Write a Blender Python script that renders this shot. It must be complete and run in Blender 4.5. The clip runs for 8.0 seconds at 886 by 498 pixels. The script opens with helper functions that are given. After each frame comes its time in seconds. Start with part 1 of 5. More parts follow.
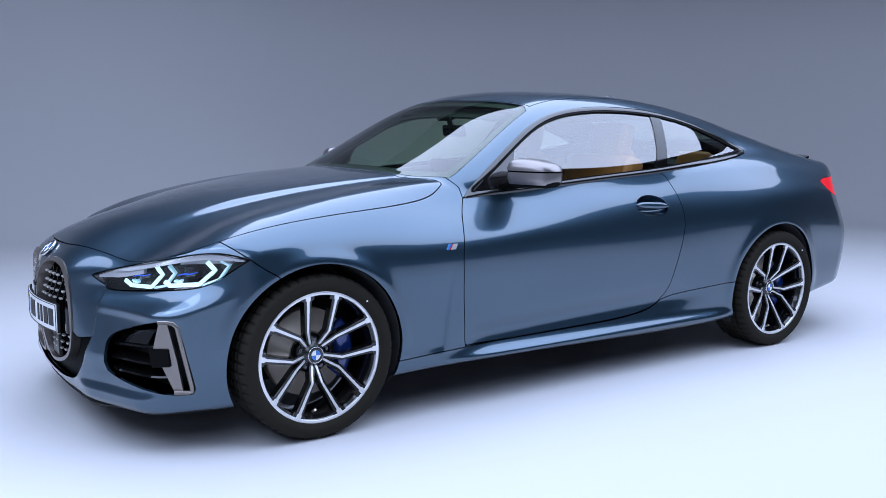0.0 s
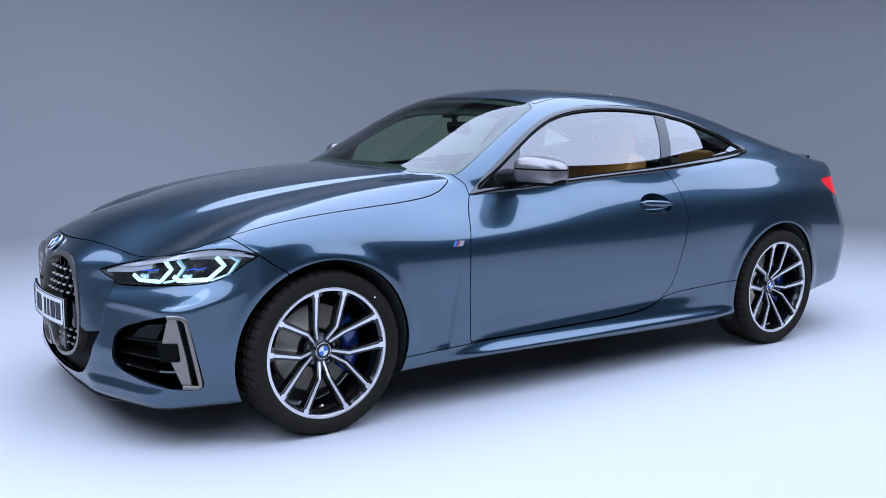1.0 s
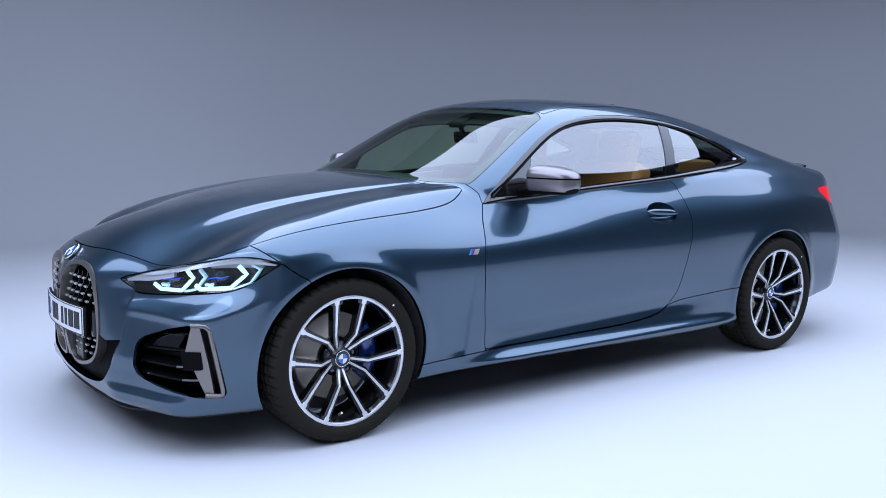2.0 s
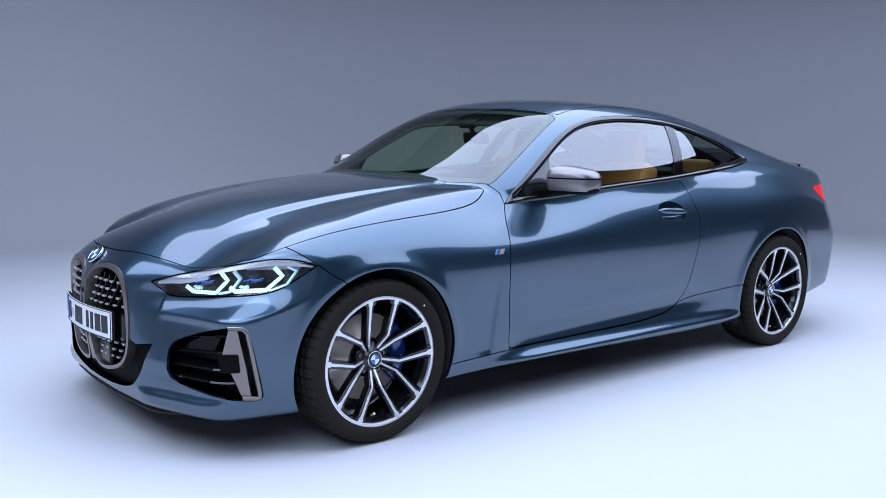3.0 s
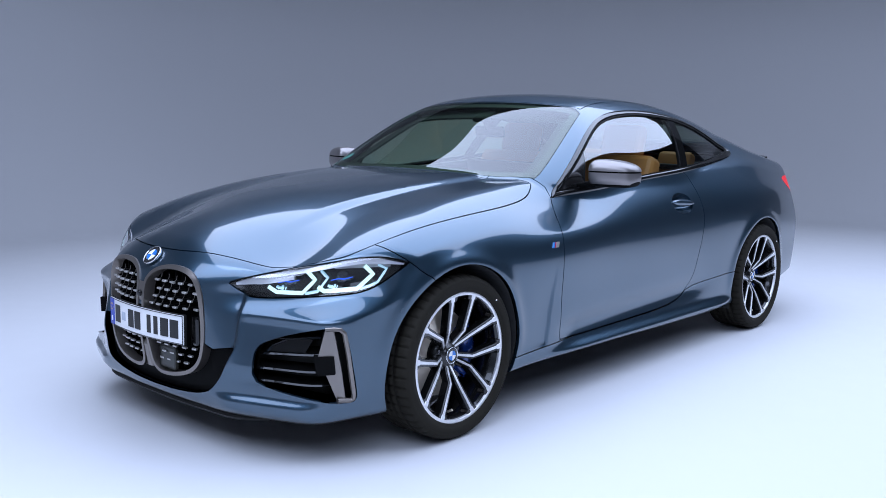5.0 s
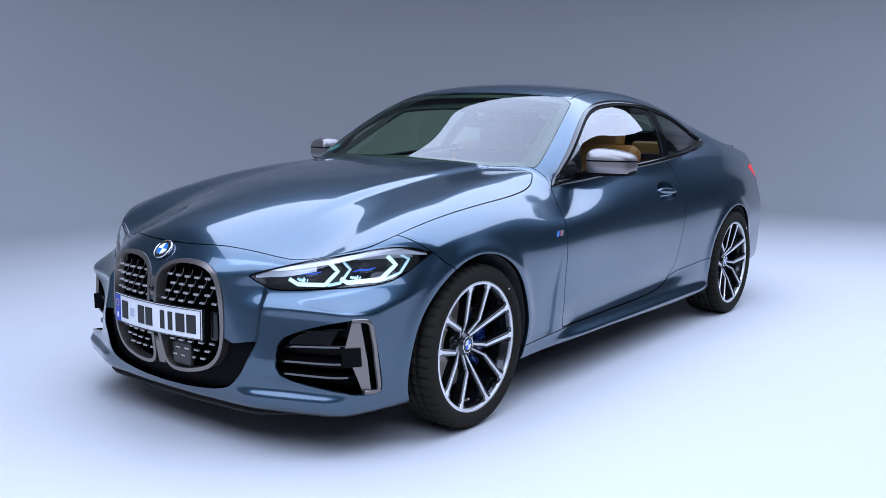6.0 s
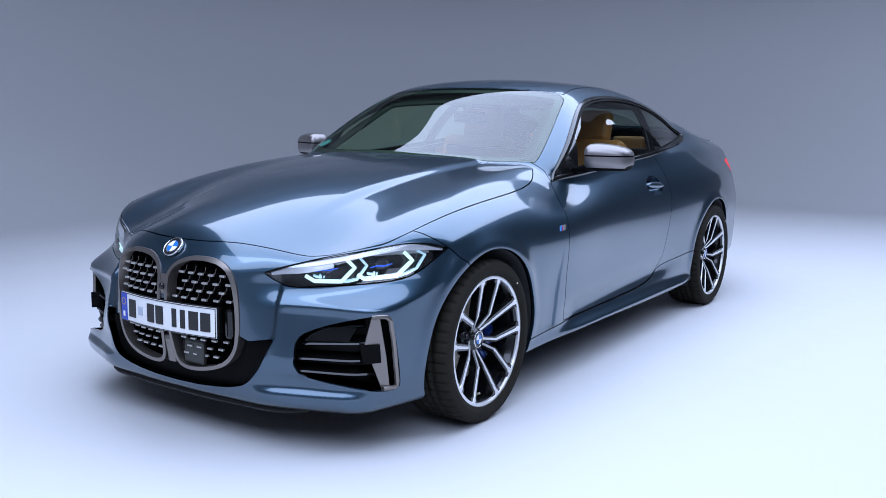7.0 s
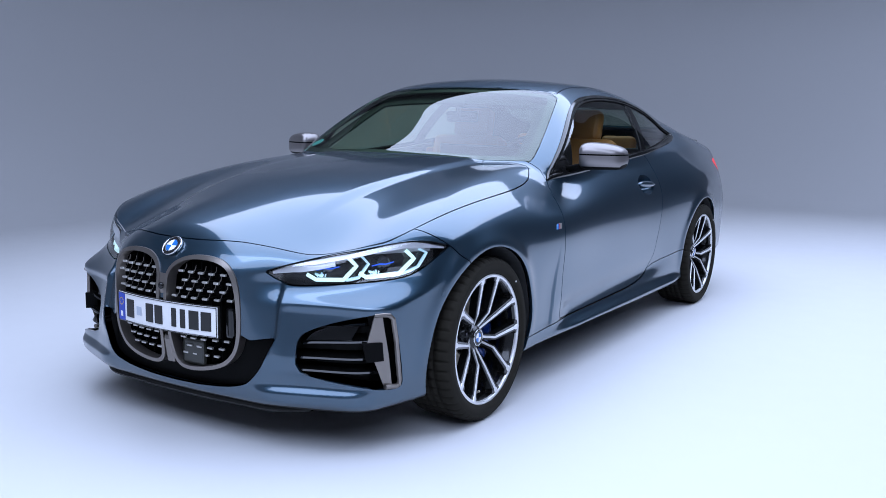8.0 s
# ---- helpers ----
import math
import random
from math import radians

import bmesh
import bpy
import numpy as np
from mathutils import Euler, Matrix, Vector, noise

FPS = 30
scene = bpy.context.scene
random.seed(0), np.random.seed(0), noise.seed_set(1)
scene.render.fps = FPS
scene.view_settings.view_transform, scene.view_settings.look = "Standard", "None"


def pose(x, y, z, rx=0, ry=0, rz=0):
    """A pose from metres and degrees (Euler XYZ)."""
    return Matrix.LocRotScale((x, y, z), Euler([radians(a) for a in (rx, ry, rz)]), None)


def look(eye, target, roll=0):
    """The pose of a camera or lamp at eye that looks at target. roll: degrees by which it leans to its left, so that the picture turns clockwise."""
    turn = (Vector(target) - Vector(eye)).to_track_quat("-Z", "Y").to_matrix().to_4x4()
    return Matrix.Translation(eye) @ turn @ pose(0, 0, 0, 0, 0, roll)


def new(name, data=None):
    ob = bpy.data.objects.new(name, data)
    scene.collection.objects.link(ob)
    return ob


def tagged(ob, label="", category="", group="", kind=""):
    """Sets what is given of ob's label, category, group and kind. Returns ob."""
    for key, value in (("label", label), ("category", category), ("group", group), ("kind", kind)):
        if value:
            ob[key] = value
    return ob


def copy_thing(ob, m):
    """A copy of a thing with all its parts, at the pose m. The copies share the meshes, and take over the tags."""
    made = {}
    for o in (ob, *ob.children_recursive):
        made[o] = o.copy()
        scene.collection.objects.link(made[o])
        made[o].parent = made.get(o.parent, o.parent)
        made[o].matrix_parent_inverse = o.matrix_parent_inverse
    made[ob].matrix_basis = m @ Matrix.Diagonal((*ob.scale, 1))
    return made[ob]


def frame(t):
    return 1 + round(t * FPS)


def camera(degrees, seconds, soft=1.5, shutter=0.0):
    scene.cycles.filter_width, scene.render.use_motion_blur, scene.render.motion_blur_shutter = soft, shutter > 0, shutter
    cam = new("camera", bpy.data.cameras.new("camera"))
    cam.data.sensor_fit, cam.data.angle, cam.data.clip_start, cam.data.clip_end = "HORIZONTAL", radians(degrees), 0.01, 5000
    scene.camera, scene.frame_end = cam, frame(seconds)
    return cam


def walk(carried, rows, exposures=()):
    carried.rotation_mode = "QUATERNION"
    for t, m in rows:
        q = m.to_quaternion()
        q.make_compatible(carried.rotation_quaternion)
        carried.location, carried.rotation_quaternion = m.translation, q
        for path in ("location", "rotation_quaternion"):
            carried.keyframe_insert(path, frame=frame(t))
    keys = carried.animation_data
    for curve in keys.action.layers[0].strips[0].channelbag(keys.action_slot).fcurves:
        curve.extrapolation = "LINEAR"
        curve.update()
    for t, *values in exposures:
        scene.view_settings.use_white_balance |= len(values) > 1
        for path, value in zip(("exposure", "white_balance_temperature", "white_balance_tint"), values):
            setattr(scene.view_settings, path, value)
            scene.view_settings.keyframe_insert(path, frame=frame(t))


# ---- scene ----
cam = camera(51.8, 8.0, soft=0.7)
PATH = [
    (0, (-1.578, -3.994, 1.236), (-0.449, -2.366, 0.96), 0.58),
    (0.5, (-1.595, -3.983, 1.236), (-0.464, -2.359, 0.951), 0.78),
    (1, (-1.636, -3.966, 1.241), (-0.493, -2.35, 0.956), 1.04),
    (1.5, (-1.703, -3.946, 1.241), (-0.541, -2.341, 0.969), 1.18),
    (3, (-2.037, -3.737, 1.233), (-0.776, -2.206, 0.973), 0.98),
    (3.5, (-2.192, -3.614, 1.244), (-0.874, -2.133, 0.982), 1.18),
    (4, (-2.362, -3.455, 1.239), (-0.986, -2.028, 0.972), 1.14),
    (4.5, (-2.515, -3.289, 1.24), (-1.087, -1.916, 0.969), 1.18),
    (6, (-2.883, -2.863, 1.22), (-1.295, -1.683, 0.931), 1.04),
    (6.5, (-2.965, -2.742, 1.219), (-1.341, -1.613, 0.921), 0.98),
    (7, (-3.035, -2.661, 1.22), (-1.38, -1.578, 0.921), 1.08),
    (7.5, (-3.071, -2.617, 1.211), (-1.397, -1.563, 0.915), 1.12),
    (8, (-3.085, -2.589, 1.205), (-1.403, -1.548, 0.911), 1.08),
]
walk(cam, [(t, look(eye, target, roll)) for t, eye, target, roll in PATH])

# ---- world and light ----
world = bpy.data.worlds.new("studio_dark")
world.use_nodes = True
world.node_tree.nodes["Background"].inputs[0].default_value = (0.5, 0.62, 0.85, 1)
world.node_tree.nodes["Background"].inputs[1].default_value = 0.05
scene.world = world
scene.view_settings.exposure = 0.0


def softbox(name, at, turn, wide, deep, watts, tint):
    """A lamp panel that hangs level and faces down, turned about the vertical."""
    lamp = bpy.data.lights.new(name, "AREA")
    lamp.shape, lamp.size, lamp.size_y, lamp.energy, lamp.color = "RECTANGLE", wide, deep, watts, tint
    lamp.spread = radians(180)
    ob = new(name, lamp)
    ob.matrix_world = pose(*at, 0, 0, turn)
    return ob


softbox("overhead_light", (3.05, -1.81, 4.5), -40.5, 10.8, 7.2, 1060, (0.585, 0.70, 1.0))
softbox("front_light", (-3.1, -2.2, 3.4), 0, 3.0, 7.0, 305, (0.585, 0.70, 1.0))

# ---- materials ----
def material(name, base, rough=0.5, metal=0.0, coat=0.0, **more):
    m = bpy.data.materials.new(name)
    m.use_nodes = True
    b = m.node_tree.nodes["Principled BSDF"]
    b.inputs["Base Color"].default_value = (*base, 1)
    b.inputs["Roughness"].default_value, b.inputs["Metallic"].default_value = rough, metal
    b.inputs["Coat Weight"].default_value = coat
    b.inputs["Coat Roughness"].default_value = 0.02
    for key, value in more.items():
        b.inputs[key.replace("_", " ")].default_value = value
    return m


def clear_glass(name, tint, gloss):
    """Thin glass: light passes straight through, tinted; it mirrors by gloss head-on and more at flat angles."""
    m = bpy.data.materials.new(name)
    m.use_nodes = True
    t = m.node_tree
    t.nodes.clear()
    out, mix = t.nodes.new("ShaderNodeOutputMaterial"), t.nodes.new("ShaderNodeMixShader")
    clear, shine, edge = t.nodes.new("ShaderNodeBsdfTransparent"), t.nodes.new("ShaderNodeBsdfGlossy"), t.nodes.new("ShaderNodeLayerWeight")
    steep, share = t.nodes.new("ShaderNodeMath"), t.nodes.new("ShaderNodeMath")
    clear.inputs["Color"].default_value = (*tint, 1)
    shine.inputs["Roughness"].default_value = 0.0
    edge.inputs["Blend"].default_value = 0.5
    steep.operation, share.operation = "POWER", "MULTIPLY_ADD"
    steep.inputs[1].default_value = 5.0
    share.inputs[1].default_value, share.inputs[2].default_value = 1.0 - gloss, gloss
    t.links.new(edge.outputs["Facing"], steep.inputs[0])
    t.links.new(steep.outputs[0], share.inputs[0])
    t.links.new(share.outputs[0], mix.inputs[0])
    t.links.new(clear.outputs[0], mix.inputs[1])
    t.links.new(shine.outputs[0], mix.inputs[2])
    t.links.new(mix.outputs[0], out.inputs["Surface"])
    return m


def mottle(m, scale, low, high, socket="Roughness", detail=4.0):
    """Uneven roughness by noise at real size."""
    t = m.node_tree
    where, grain, spread = t.nodes.new("ShaderNodeTexCoord"), t.nodes.new("ShaderNodeTexNoise"), t.nodes.new("ShaderNodeMapRange")
    grain.inputs["Scale"].default_value, grain.inputs["Detail"].default_value = scale, detail
    spread.inputs["To Min"].default_value, spread.inputs["To Max"].default_value = low, high
    t.links.new(where.outputs["Object"], grain.inputs["Vector"])
    t.links.new(grain.outputs[0], spread.inputs["Value"])
    t.links.new(spread.outputs[0], t.nodes["Principled BSDF"].inputs[socket])
    return m


def relief(m, scale, strength, distance=0.001):
    t = m.node_tree
    where, grain, bump = t.nodes.new("ShaderNodeTexCoord"), t.nodes.new("ShaderNodeTexNoise"), t.nodes.new("ShaderNodeBump")
    grain.inputs["Scale"].default_value, grain.inputs["Detail"].default_value = scale, 5.0
    bump.inputs["Strength"].default_value, bump.inputs["Distance"].default_value = strength, distance
    t.links.new(where.outputs["Object"], grain.inputs["Vector"])
    t.links.new(grain.outputs[0], bump.inputs["Height"])
    t.links.new(bump.outputs[0], t.nodes["Principled BSDF"].inputs["Normal"])
    return m


def light_giver(name, colour, strength, base=(0.8, 0.8, 0.8)):
    return material(name, base, 0.3, Emission_Color=(*colour, 1), Emission_Strength=strength)


PAINT = material("blue_metallic_paint", (0.039, 0.080, 0.119), 0.32, 0.88, 1.0, Coat_IOR=1.62, Coat_Roughness=0.04)
mottle(PAINT, 900.0, 0.27, 0.37)
FLOOR = mottle(material("studio_floor", (0.542, 0.542, 0.547), 0.6), 6.0, 0.5, 0.7)
RUBBER = relief(material("tyre_rubber", (0.016, 0.014, 0.010), 0.8, Specular_IOR_Level=0.15), 300.0, 0.3)
BLACK_GLOSS = material("black_gloss_plastic", (0.004, 0.004, 0.004), 0.06, Specular_IOR_Level=0.5)
BLACK_PLASTIC = relief(material("black_grained_plastic", (0.006, 0.006, 0.005), 0.55, Specular_IOR_Level=0.3), 600.0, 0.25)
SATIN_GREY = mottle(material("cerium_grey_metal", (0.24, 0.215, 0.195), 0.32, 0.85), 400.0, 0.28, 0.38)
ALLOY_CUT = mottle(material("machined_alloy", (0.85, 0.84, 0.84), 0.4, 0.8), 500.0, 0.34, 0.48)
ALLOY_BLACK = material("black_alloy_paint", (0.005, 0.005, 0.005), 0.25, 0.2, 0.5)
STEEL = mottle(material("brake_steel", (0.80, 0.70, 0.58), 0.38, 0.6), 120.0, 0.3, 0.45)
CALIPER = material("blue_caliper_paint", (0.010, 0.045, 0.25), 0.25, 0.2, 1.0)
CHROME = material("chrome", (0.8, 0.8, 0.8), 0.08, 1.0)
WHITE = material("white_enamel", (0.80, 0.80, 0.80), 0.3)
BLUE_ENAMEL = material("blue_enamel", (0.02, 0.16, 0.50), 0.25, 0.0, 0.5)
RED_ENAMEL = material("red_enamel", (0.45, 0.02, 0.04), 0.25)
INK = material("black_print", (0.015, 0.015, 0.015), 0.5)
EU_BLUE = material("plate_blue", (0.01, 0.05, 0.42), 0.35)
RED_LENS = light_giver("red_lens", (1.0, 0.008, 0.02), 0.55, (0.25, 0.0, 0.005))
LED = light_giver("daytime_light", (0.60, 0.93, 1.0), 1.15, (0.3, 0.3, 0.3))
LED_SOFT = light_giver("daytime_light_edge", (0.30, 0.72, 1.0), 0.55)
LASER_BLUE = light_giver("blue_lamp_accent", (0.02, 0.12, 0.9), 0.75, (0.02, 0.08, 0.5))
WINDSCREEN = clear_glass("windscreen_glass", (0.55, 0.71, 0.57), 0.13)
GLASS_SIDE = clear_glass("side_glass", (0.82, 0.94, 0.84), 0.20)
GLASS_DARK = clear_glass("tinted_glass", (0.40, 0.46, 0.42), 0.06)
LAMP_GLASS = clear_glass("lamp_glass", (0.95, 0.97, 0.98), 0.09)
LEATHER = relief(material("cognac_leather", (0.46, 0.19, 0.05), 0.5), 500.0, 0.3)
TRIM_DARK = relief(material("dark_cabin_trim", (0.02, 0.02, 0.022), 0.6), 400.0, 0.3)
LINING = material("anthracite_lining", (0.022, 0.022, 0.022), 0.9)
BORDER = material("printed_border", (0.02, 0.02, 0.02), 0.4)
MIRROR_CAP = mottle(material("satin_silver", (0.27, 0.25, 0.245), 0.34, 0.85), 400.0, 0.28, 0.38)
BROW = material("reflector_grey", (0.50, 0.50, 0.52), 0.28, 0.35)
CHROME_DARK = material("dark_projector", (0.05, 0.05, 0.06), 0.08, 0.6, 1.0)
TRIM_GLOSS = material("black_gloss_trim", (0.006, 0.006, 0.006), 0.12, Specular_IOR_Level=0.9)
BLACK_MATT = material("black_matt_plastic", (0.003, 0.003, 0.003), 0.6, Specular_IOR_Level=0.07)
STUD = material("stud_silver", (0.58, 0.56, 0.53), 0.34, 0.8)
RADAR = mottle(material("sensor_cover_plastic", (0.030, 0.030, 0.024), 0.3), 80.0, 0.25, 0.4)
YELLOW = material("yellow_print", (0.75, 0.5, 0.03), 0.5)
SEAL = material("plate_seal", (0.45, 0.50, 0.58), 0.4)
EMBLEM_RING = material("emblem_ring", (0.02, 0.02, 0.022), 0.2, 0.3, 0.6)
STRIPE_LIGHT = material("light_blue_enamel", (0.05, 0.22, 0.50), 0.25)
STICKER = material("pale_blue_sticker", (0.14, 0.52, 0.62), 0.5)
DARK_WALL = material("dark_wall", (0.05, 0.05, 0.055), 0.9)
ROOF_GREY = material("grey_ceiling", (0.10, 0.10, 0.105), 0.9)
# ---- numeric tools for the body surface ----
class Knots:
    """Natural cubic spline weights over a row of knots."""

    def __init__(self, knots):
        self.k = k = np.array(knots, float)
        n, h = len(k), np.diff(k)
        a, b = np.eye(n), np.zeros((n, n))
        for i in range(1, n - 1):
            a[i, i - 1:i + 2] = h[i - 1], 2 * (h[i - 1] + h[i]), h[i]
            b[i, i - 1], b[i, i], b[i, i + 1] = 6 / h[i - 1], -6 / h[i - 1] - 6 / h[i], 6 / h[i]
        self.m, self.h = np.linalg.solve(a, b), h

    def weights(self, q):
        k, n = self.k, len(self.k)
        q = np.asarray(q, float).ravel()
        c = np.clip(q, k[0], k[-1])
        i = np.clip(np.searchsorted(k, c) - 1, 0, n - 2)
        h, e = self.h[i], np.eye(n)
        t = (c - k[i]) / h
        u = 1 - t
        w = (u[:, None] * e[i] + t[:, None] * e[i + 1]
             + (h * h / 6 * (u ** 3 - u))[:, None] * self.m[i] + (h * h / 6 * (t ** 3 - t))[:, None] * self.m[i + 1])
        far = q != c
        if far.any():
            s = ((e[i + 1] - e[i]) / h[:, None] - (h * (3 * u * u - 1) / 6)[:, None] * self.m[i]
                 + (h * (3 * t * t - 1) / 6)[:, None] * self.m[i + 1])
            w = w + np.where(far, q - c, 0)[:, None] * s
        return w


class Line:
    """A smooth curve: values over knots."""

    def __init__(self, *pairs):
        self.b, self.v = Knots([p[0] for p in pairs]), np.array([p[1] for p in pairs], float)

    def __call__(self, q):
        q = np.asarray(q, float)
        return (self.b.weights(q) @ self.v).reshape(q.shape)


class Sheet:
    """A smooth surface: a net of values over two rows of knots."""

    def __init__(self, first, second, *rows):
        self.a, self.b, self.v = Knots(first), Knots(second), np.array(rows, float)

    def __call__(self, p, q):
        p, q = np.asarray(p, float), np.asarray(q, float)
        if p.ndim == 3:
            return (self.a.weights(p) @ self.v @ self.b.weights(q).T).reshape(np.broadcast(p, q).shape)
        return ((self.a.weights(p) @ self.v) * self.b.weights(q)).sum(1).reshape(p.shape)


def smax(a, b, k):
    d = np.maximum(k - np.abs(a - b), 0)
    return np.maximum(a, b) + d * d / (4 * k)


def smin(a, b, k):
    return -smax(-a, -b, k)


def ramp(v, lo, hi):
    t = np.clip((v - lo) / (hi - lo), 0, 1)
    return t * t * (3 - 2 * t)


def bell(v, mid, wide):
    return np.exp(-((v - mid) / wide) ** 2)


# ---- the coupe's form: x runs from nose to tail, front axle at 0, y sideways, z up ----
AXLE, HUB = 2.851, 0.326
FLANK = Sheet((0.16, 0.3, 0.5, 0.68, 0.77, 0.86, 0.94, 1.04), (-0.6, -0.3, 0, 0.35, 0.7, 1.1, 1.6, 2.1, 2.6, 3.1, 3.7),
              (0.759, 0.826, 0.866, 0.882, 0.882, 0.877, 0.876, 0.874, 0.878, 0.869, 0.792),
              (0.781, 0.857, 0.891, 0.898, 0.892, 0.882, 0.876, 0.876, 0.891, 0.885, 0.818),
              (0.800, 0.872, 0.901, 0.905, 0.904, 0.890, 0.882, 0.884, 0.900, 0.890, 0.823),
              (0.802, 0.883, 0.909, 0.913, 0.913, 0.896, 0.887, 0.889, 0.913, 0.901, 0.826),
              (0.784, 0.865, 0.890, 0.888, 0.883, 0.876, 0.874, 0.880, 0.907, 0.892, 0.810),
              (0.705, 0.783, 0.821, 0.826, 0.803, 0.821, 0.841, 0.853, 0.877, 0.864, 0.780),
              (0.594, 0.675, 0.715, 0.740, 0.739, 0.772, 0.796, 0.815, 0.831, 0.812, 0.738),
              (0.422, 0.527, 0.582, 0.637, 0.698, 0.727, 0.748, 0.764, 0.766, 0.743, 0.679))
DECK = Sheet((-0.85, -0.7, -0.55, -0.35, -0.1, 0.2, 0.5, 0.75, 1.1, 2, 2.8, 3.3, 3.8), (0, 0.2, 0.4, 0.55, 0.7, 0.85),
             (0.690, 0.680, 0.628, 0.572, 0.535, 0.490),
             (0.770, 0.758, 0.695, 0.650, 0.645, 0.627),
             (0.830, 0.816, 0.750, 0.708, 0.712, 0.700),
             (0.880, 0.868, 0.830, 0.802, 0.804, 0.773),
             (0.921, 0.914, 0.895, 0.881, 0.878, 0.844),
             (0.956, 0.952, 0.944, 0.935, 0.931, 0.896),
             (0.984, 0.983, 0.976, 0.969, 0.963, 0.929),
             (0.998, 0.996, 0.991, 0.982, 0.976, 0.932),
             (0.980, 0.980, 0.975, 0.970, 0.965, 0.960),
             (1.015, 1.015, 1.015, 1.015, 1.018, 1.020),
             (1.050, 1.050, 1.050, 1.050, 1.050, 1.050),
             (1.045, 1.042, 1.036, 1.028, 1.018, 1.000),
             (1.015, 1.008, 0.998, 0.985, 0.968, 0.940))
NOSE = Sheet((0, 0.2, 0.32, 0.42, 0.55, 0.7, 0.82, 0.92), (0.12, 0.22, 0.32, 0.42, 0.5, 0.535, 0.57, 0.64, 0.72),
             (-0.765, -0.795, -0.813, -0.829, -0.839, -0.840, -0.840, -0.826, -0.774),
             (-0.763, -0.792, -0.809, -0.824, -0.834, -0.835, -0.834, -0.820, -0.770),
             (-0.752, -0.782, -0.786, -0.788, -0.792, -0.794, -0.795, -0.784, -0.745),
             (-0.744, -0.772, -0.775, -0.768, -0.755, -0.745, -0.727, -0.703, -0.685),
             (-0.702, -0.724, -0.719, -0.707, -0.692, -0.682, -0.650, -0.628, -0.635),
             (-0.634, -0.664, -0.665, -0.653, -0.636, -0.626, -0.576, -0.524, -0.517),
             (-0.555, -0.579, -0.582, -0.577, -0.568, -0.558, -0.494, -0.410, -0.388),
             (-0.435, -0.439, -0.429, -0.418, -0.410, -0.398, -0.350, -0.297, -0.264))
TAIL = Line((0.15, 3.784), (0.35, 3.860), (0.62, 3.887), (0.74, 3.822), (0.9, 3.758), (1.05, 3.747), (1.2, 3.598))
KEEL = Line((-0.9, 0.165), (-0.4, 0.155), (0.4, 0.195), (1.5, 0.19), (2.5, 0.19), (3.2, 0.25), (3.85, 0.33))
ROOF = Line((0.4, 0.913), (1, 1.214), (1.3, 1.358), (1.7, 1.406), (2.1, 1.391), (2.5, 1.331), (2.9, 1.233), (3.3, 1.095), (3.7, 0.937))
CABIN = Line((0.4, -0.22), (0.79, -0.046), (1.07, 0.003), (1.4, 0.004), (1.7, 0.012), (2.0, 0.018), (2.5, -0.025), (2.85, -0.08), (3.2, -0.115), (3.7, -0.19))


def cabin_half(x, z):
    """Half width of the glasshouse."""
    d = np.maximum(z, 0.84) - 0.99
    return 0.773 - 0.29 * d - 1.0 * d * d + CABIN(x)


def flank(x, z):
    """Half width of the lower body, with its creases and wheel arch lips."""
    w = FLANK(z, x) if np.ndim(x) < 3 else FLANK(np.swapaxes(z, 0, 2), np.swapaxes(x, 0, 2)).swapaxes(0, 2)
    for axle in (0.0, AXLE):
        r = np.hypot(x - axle, z - HUB - 0.005)
        w = w + 0.010 * bell(r, 0.375, 0.035) * ramp(z, 0.2, 0.4)
    door = ramp(x, 0.60, 0.85) * ramp(x, 2.35, 1.9)
    w = w - 0.020 * bell(z, 0.325 + 0.03 * (x - 1.2), 0.055) * door
    w = w + 0.026 * bell(z, 0.218, 0.030) * ramp(x, 0.42, 0.95) * ramp(x, 2.6, 2.3)
    edge = 0.575 + 0.10 * (z - 0.3)
    w = w - 0.008 * ramp(x, edge - 0.2, edge) * ramp(x, edge + 0.022, edge) * ramp(z, 0.66, 0.40) * ramp(z, 0.255, 0.30)
    return w


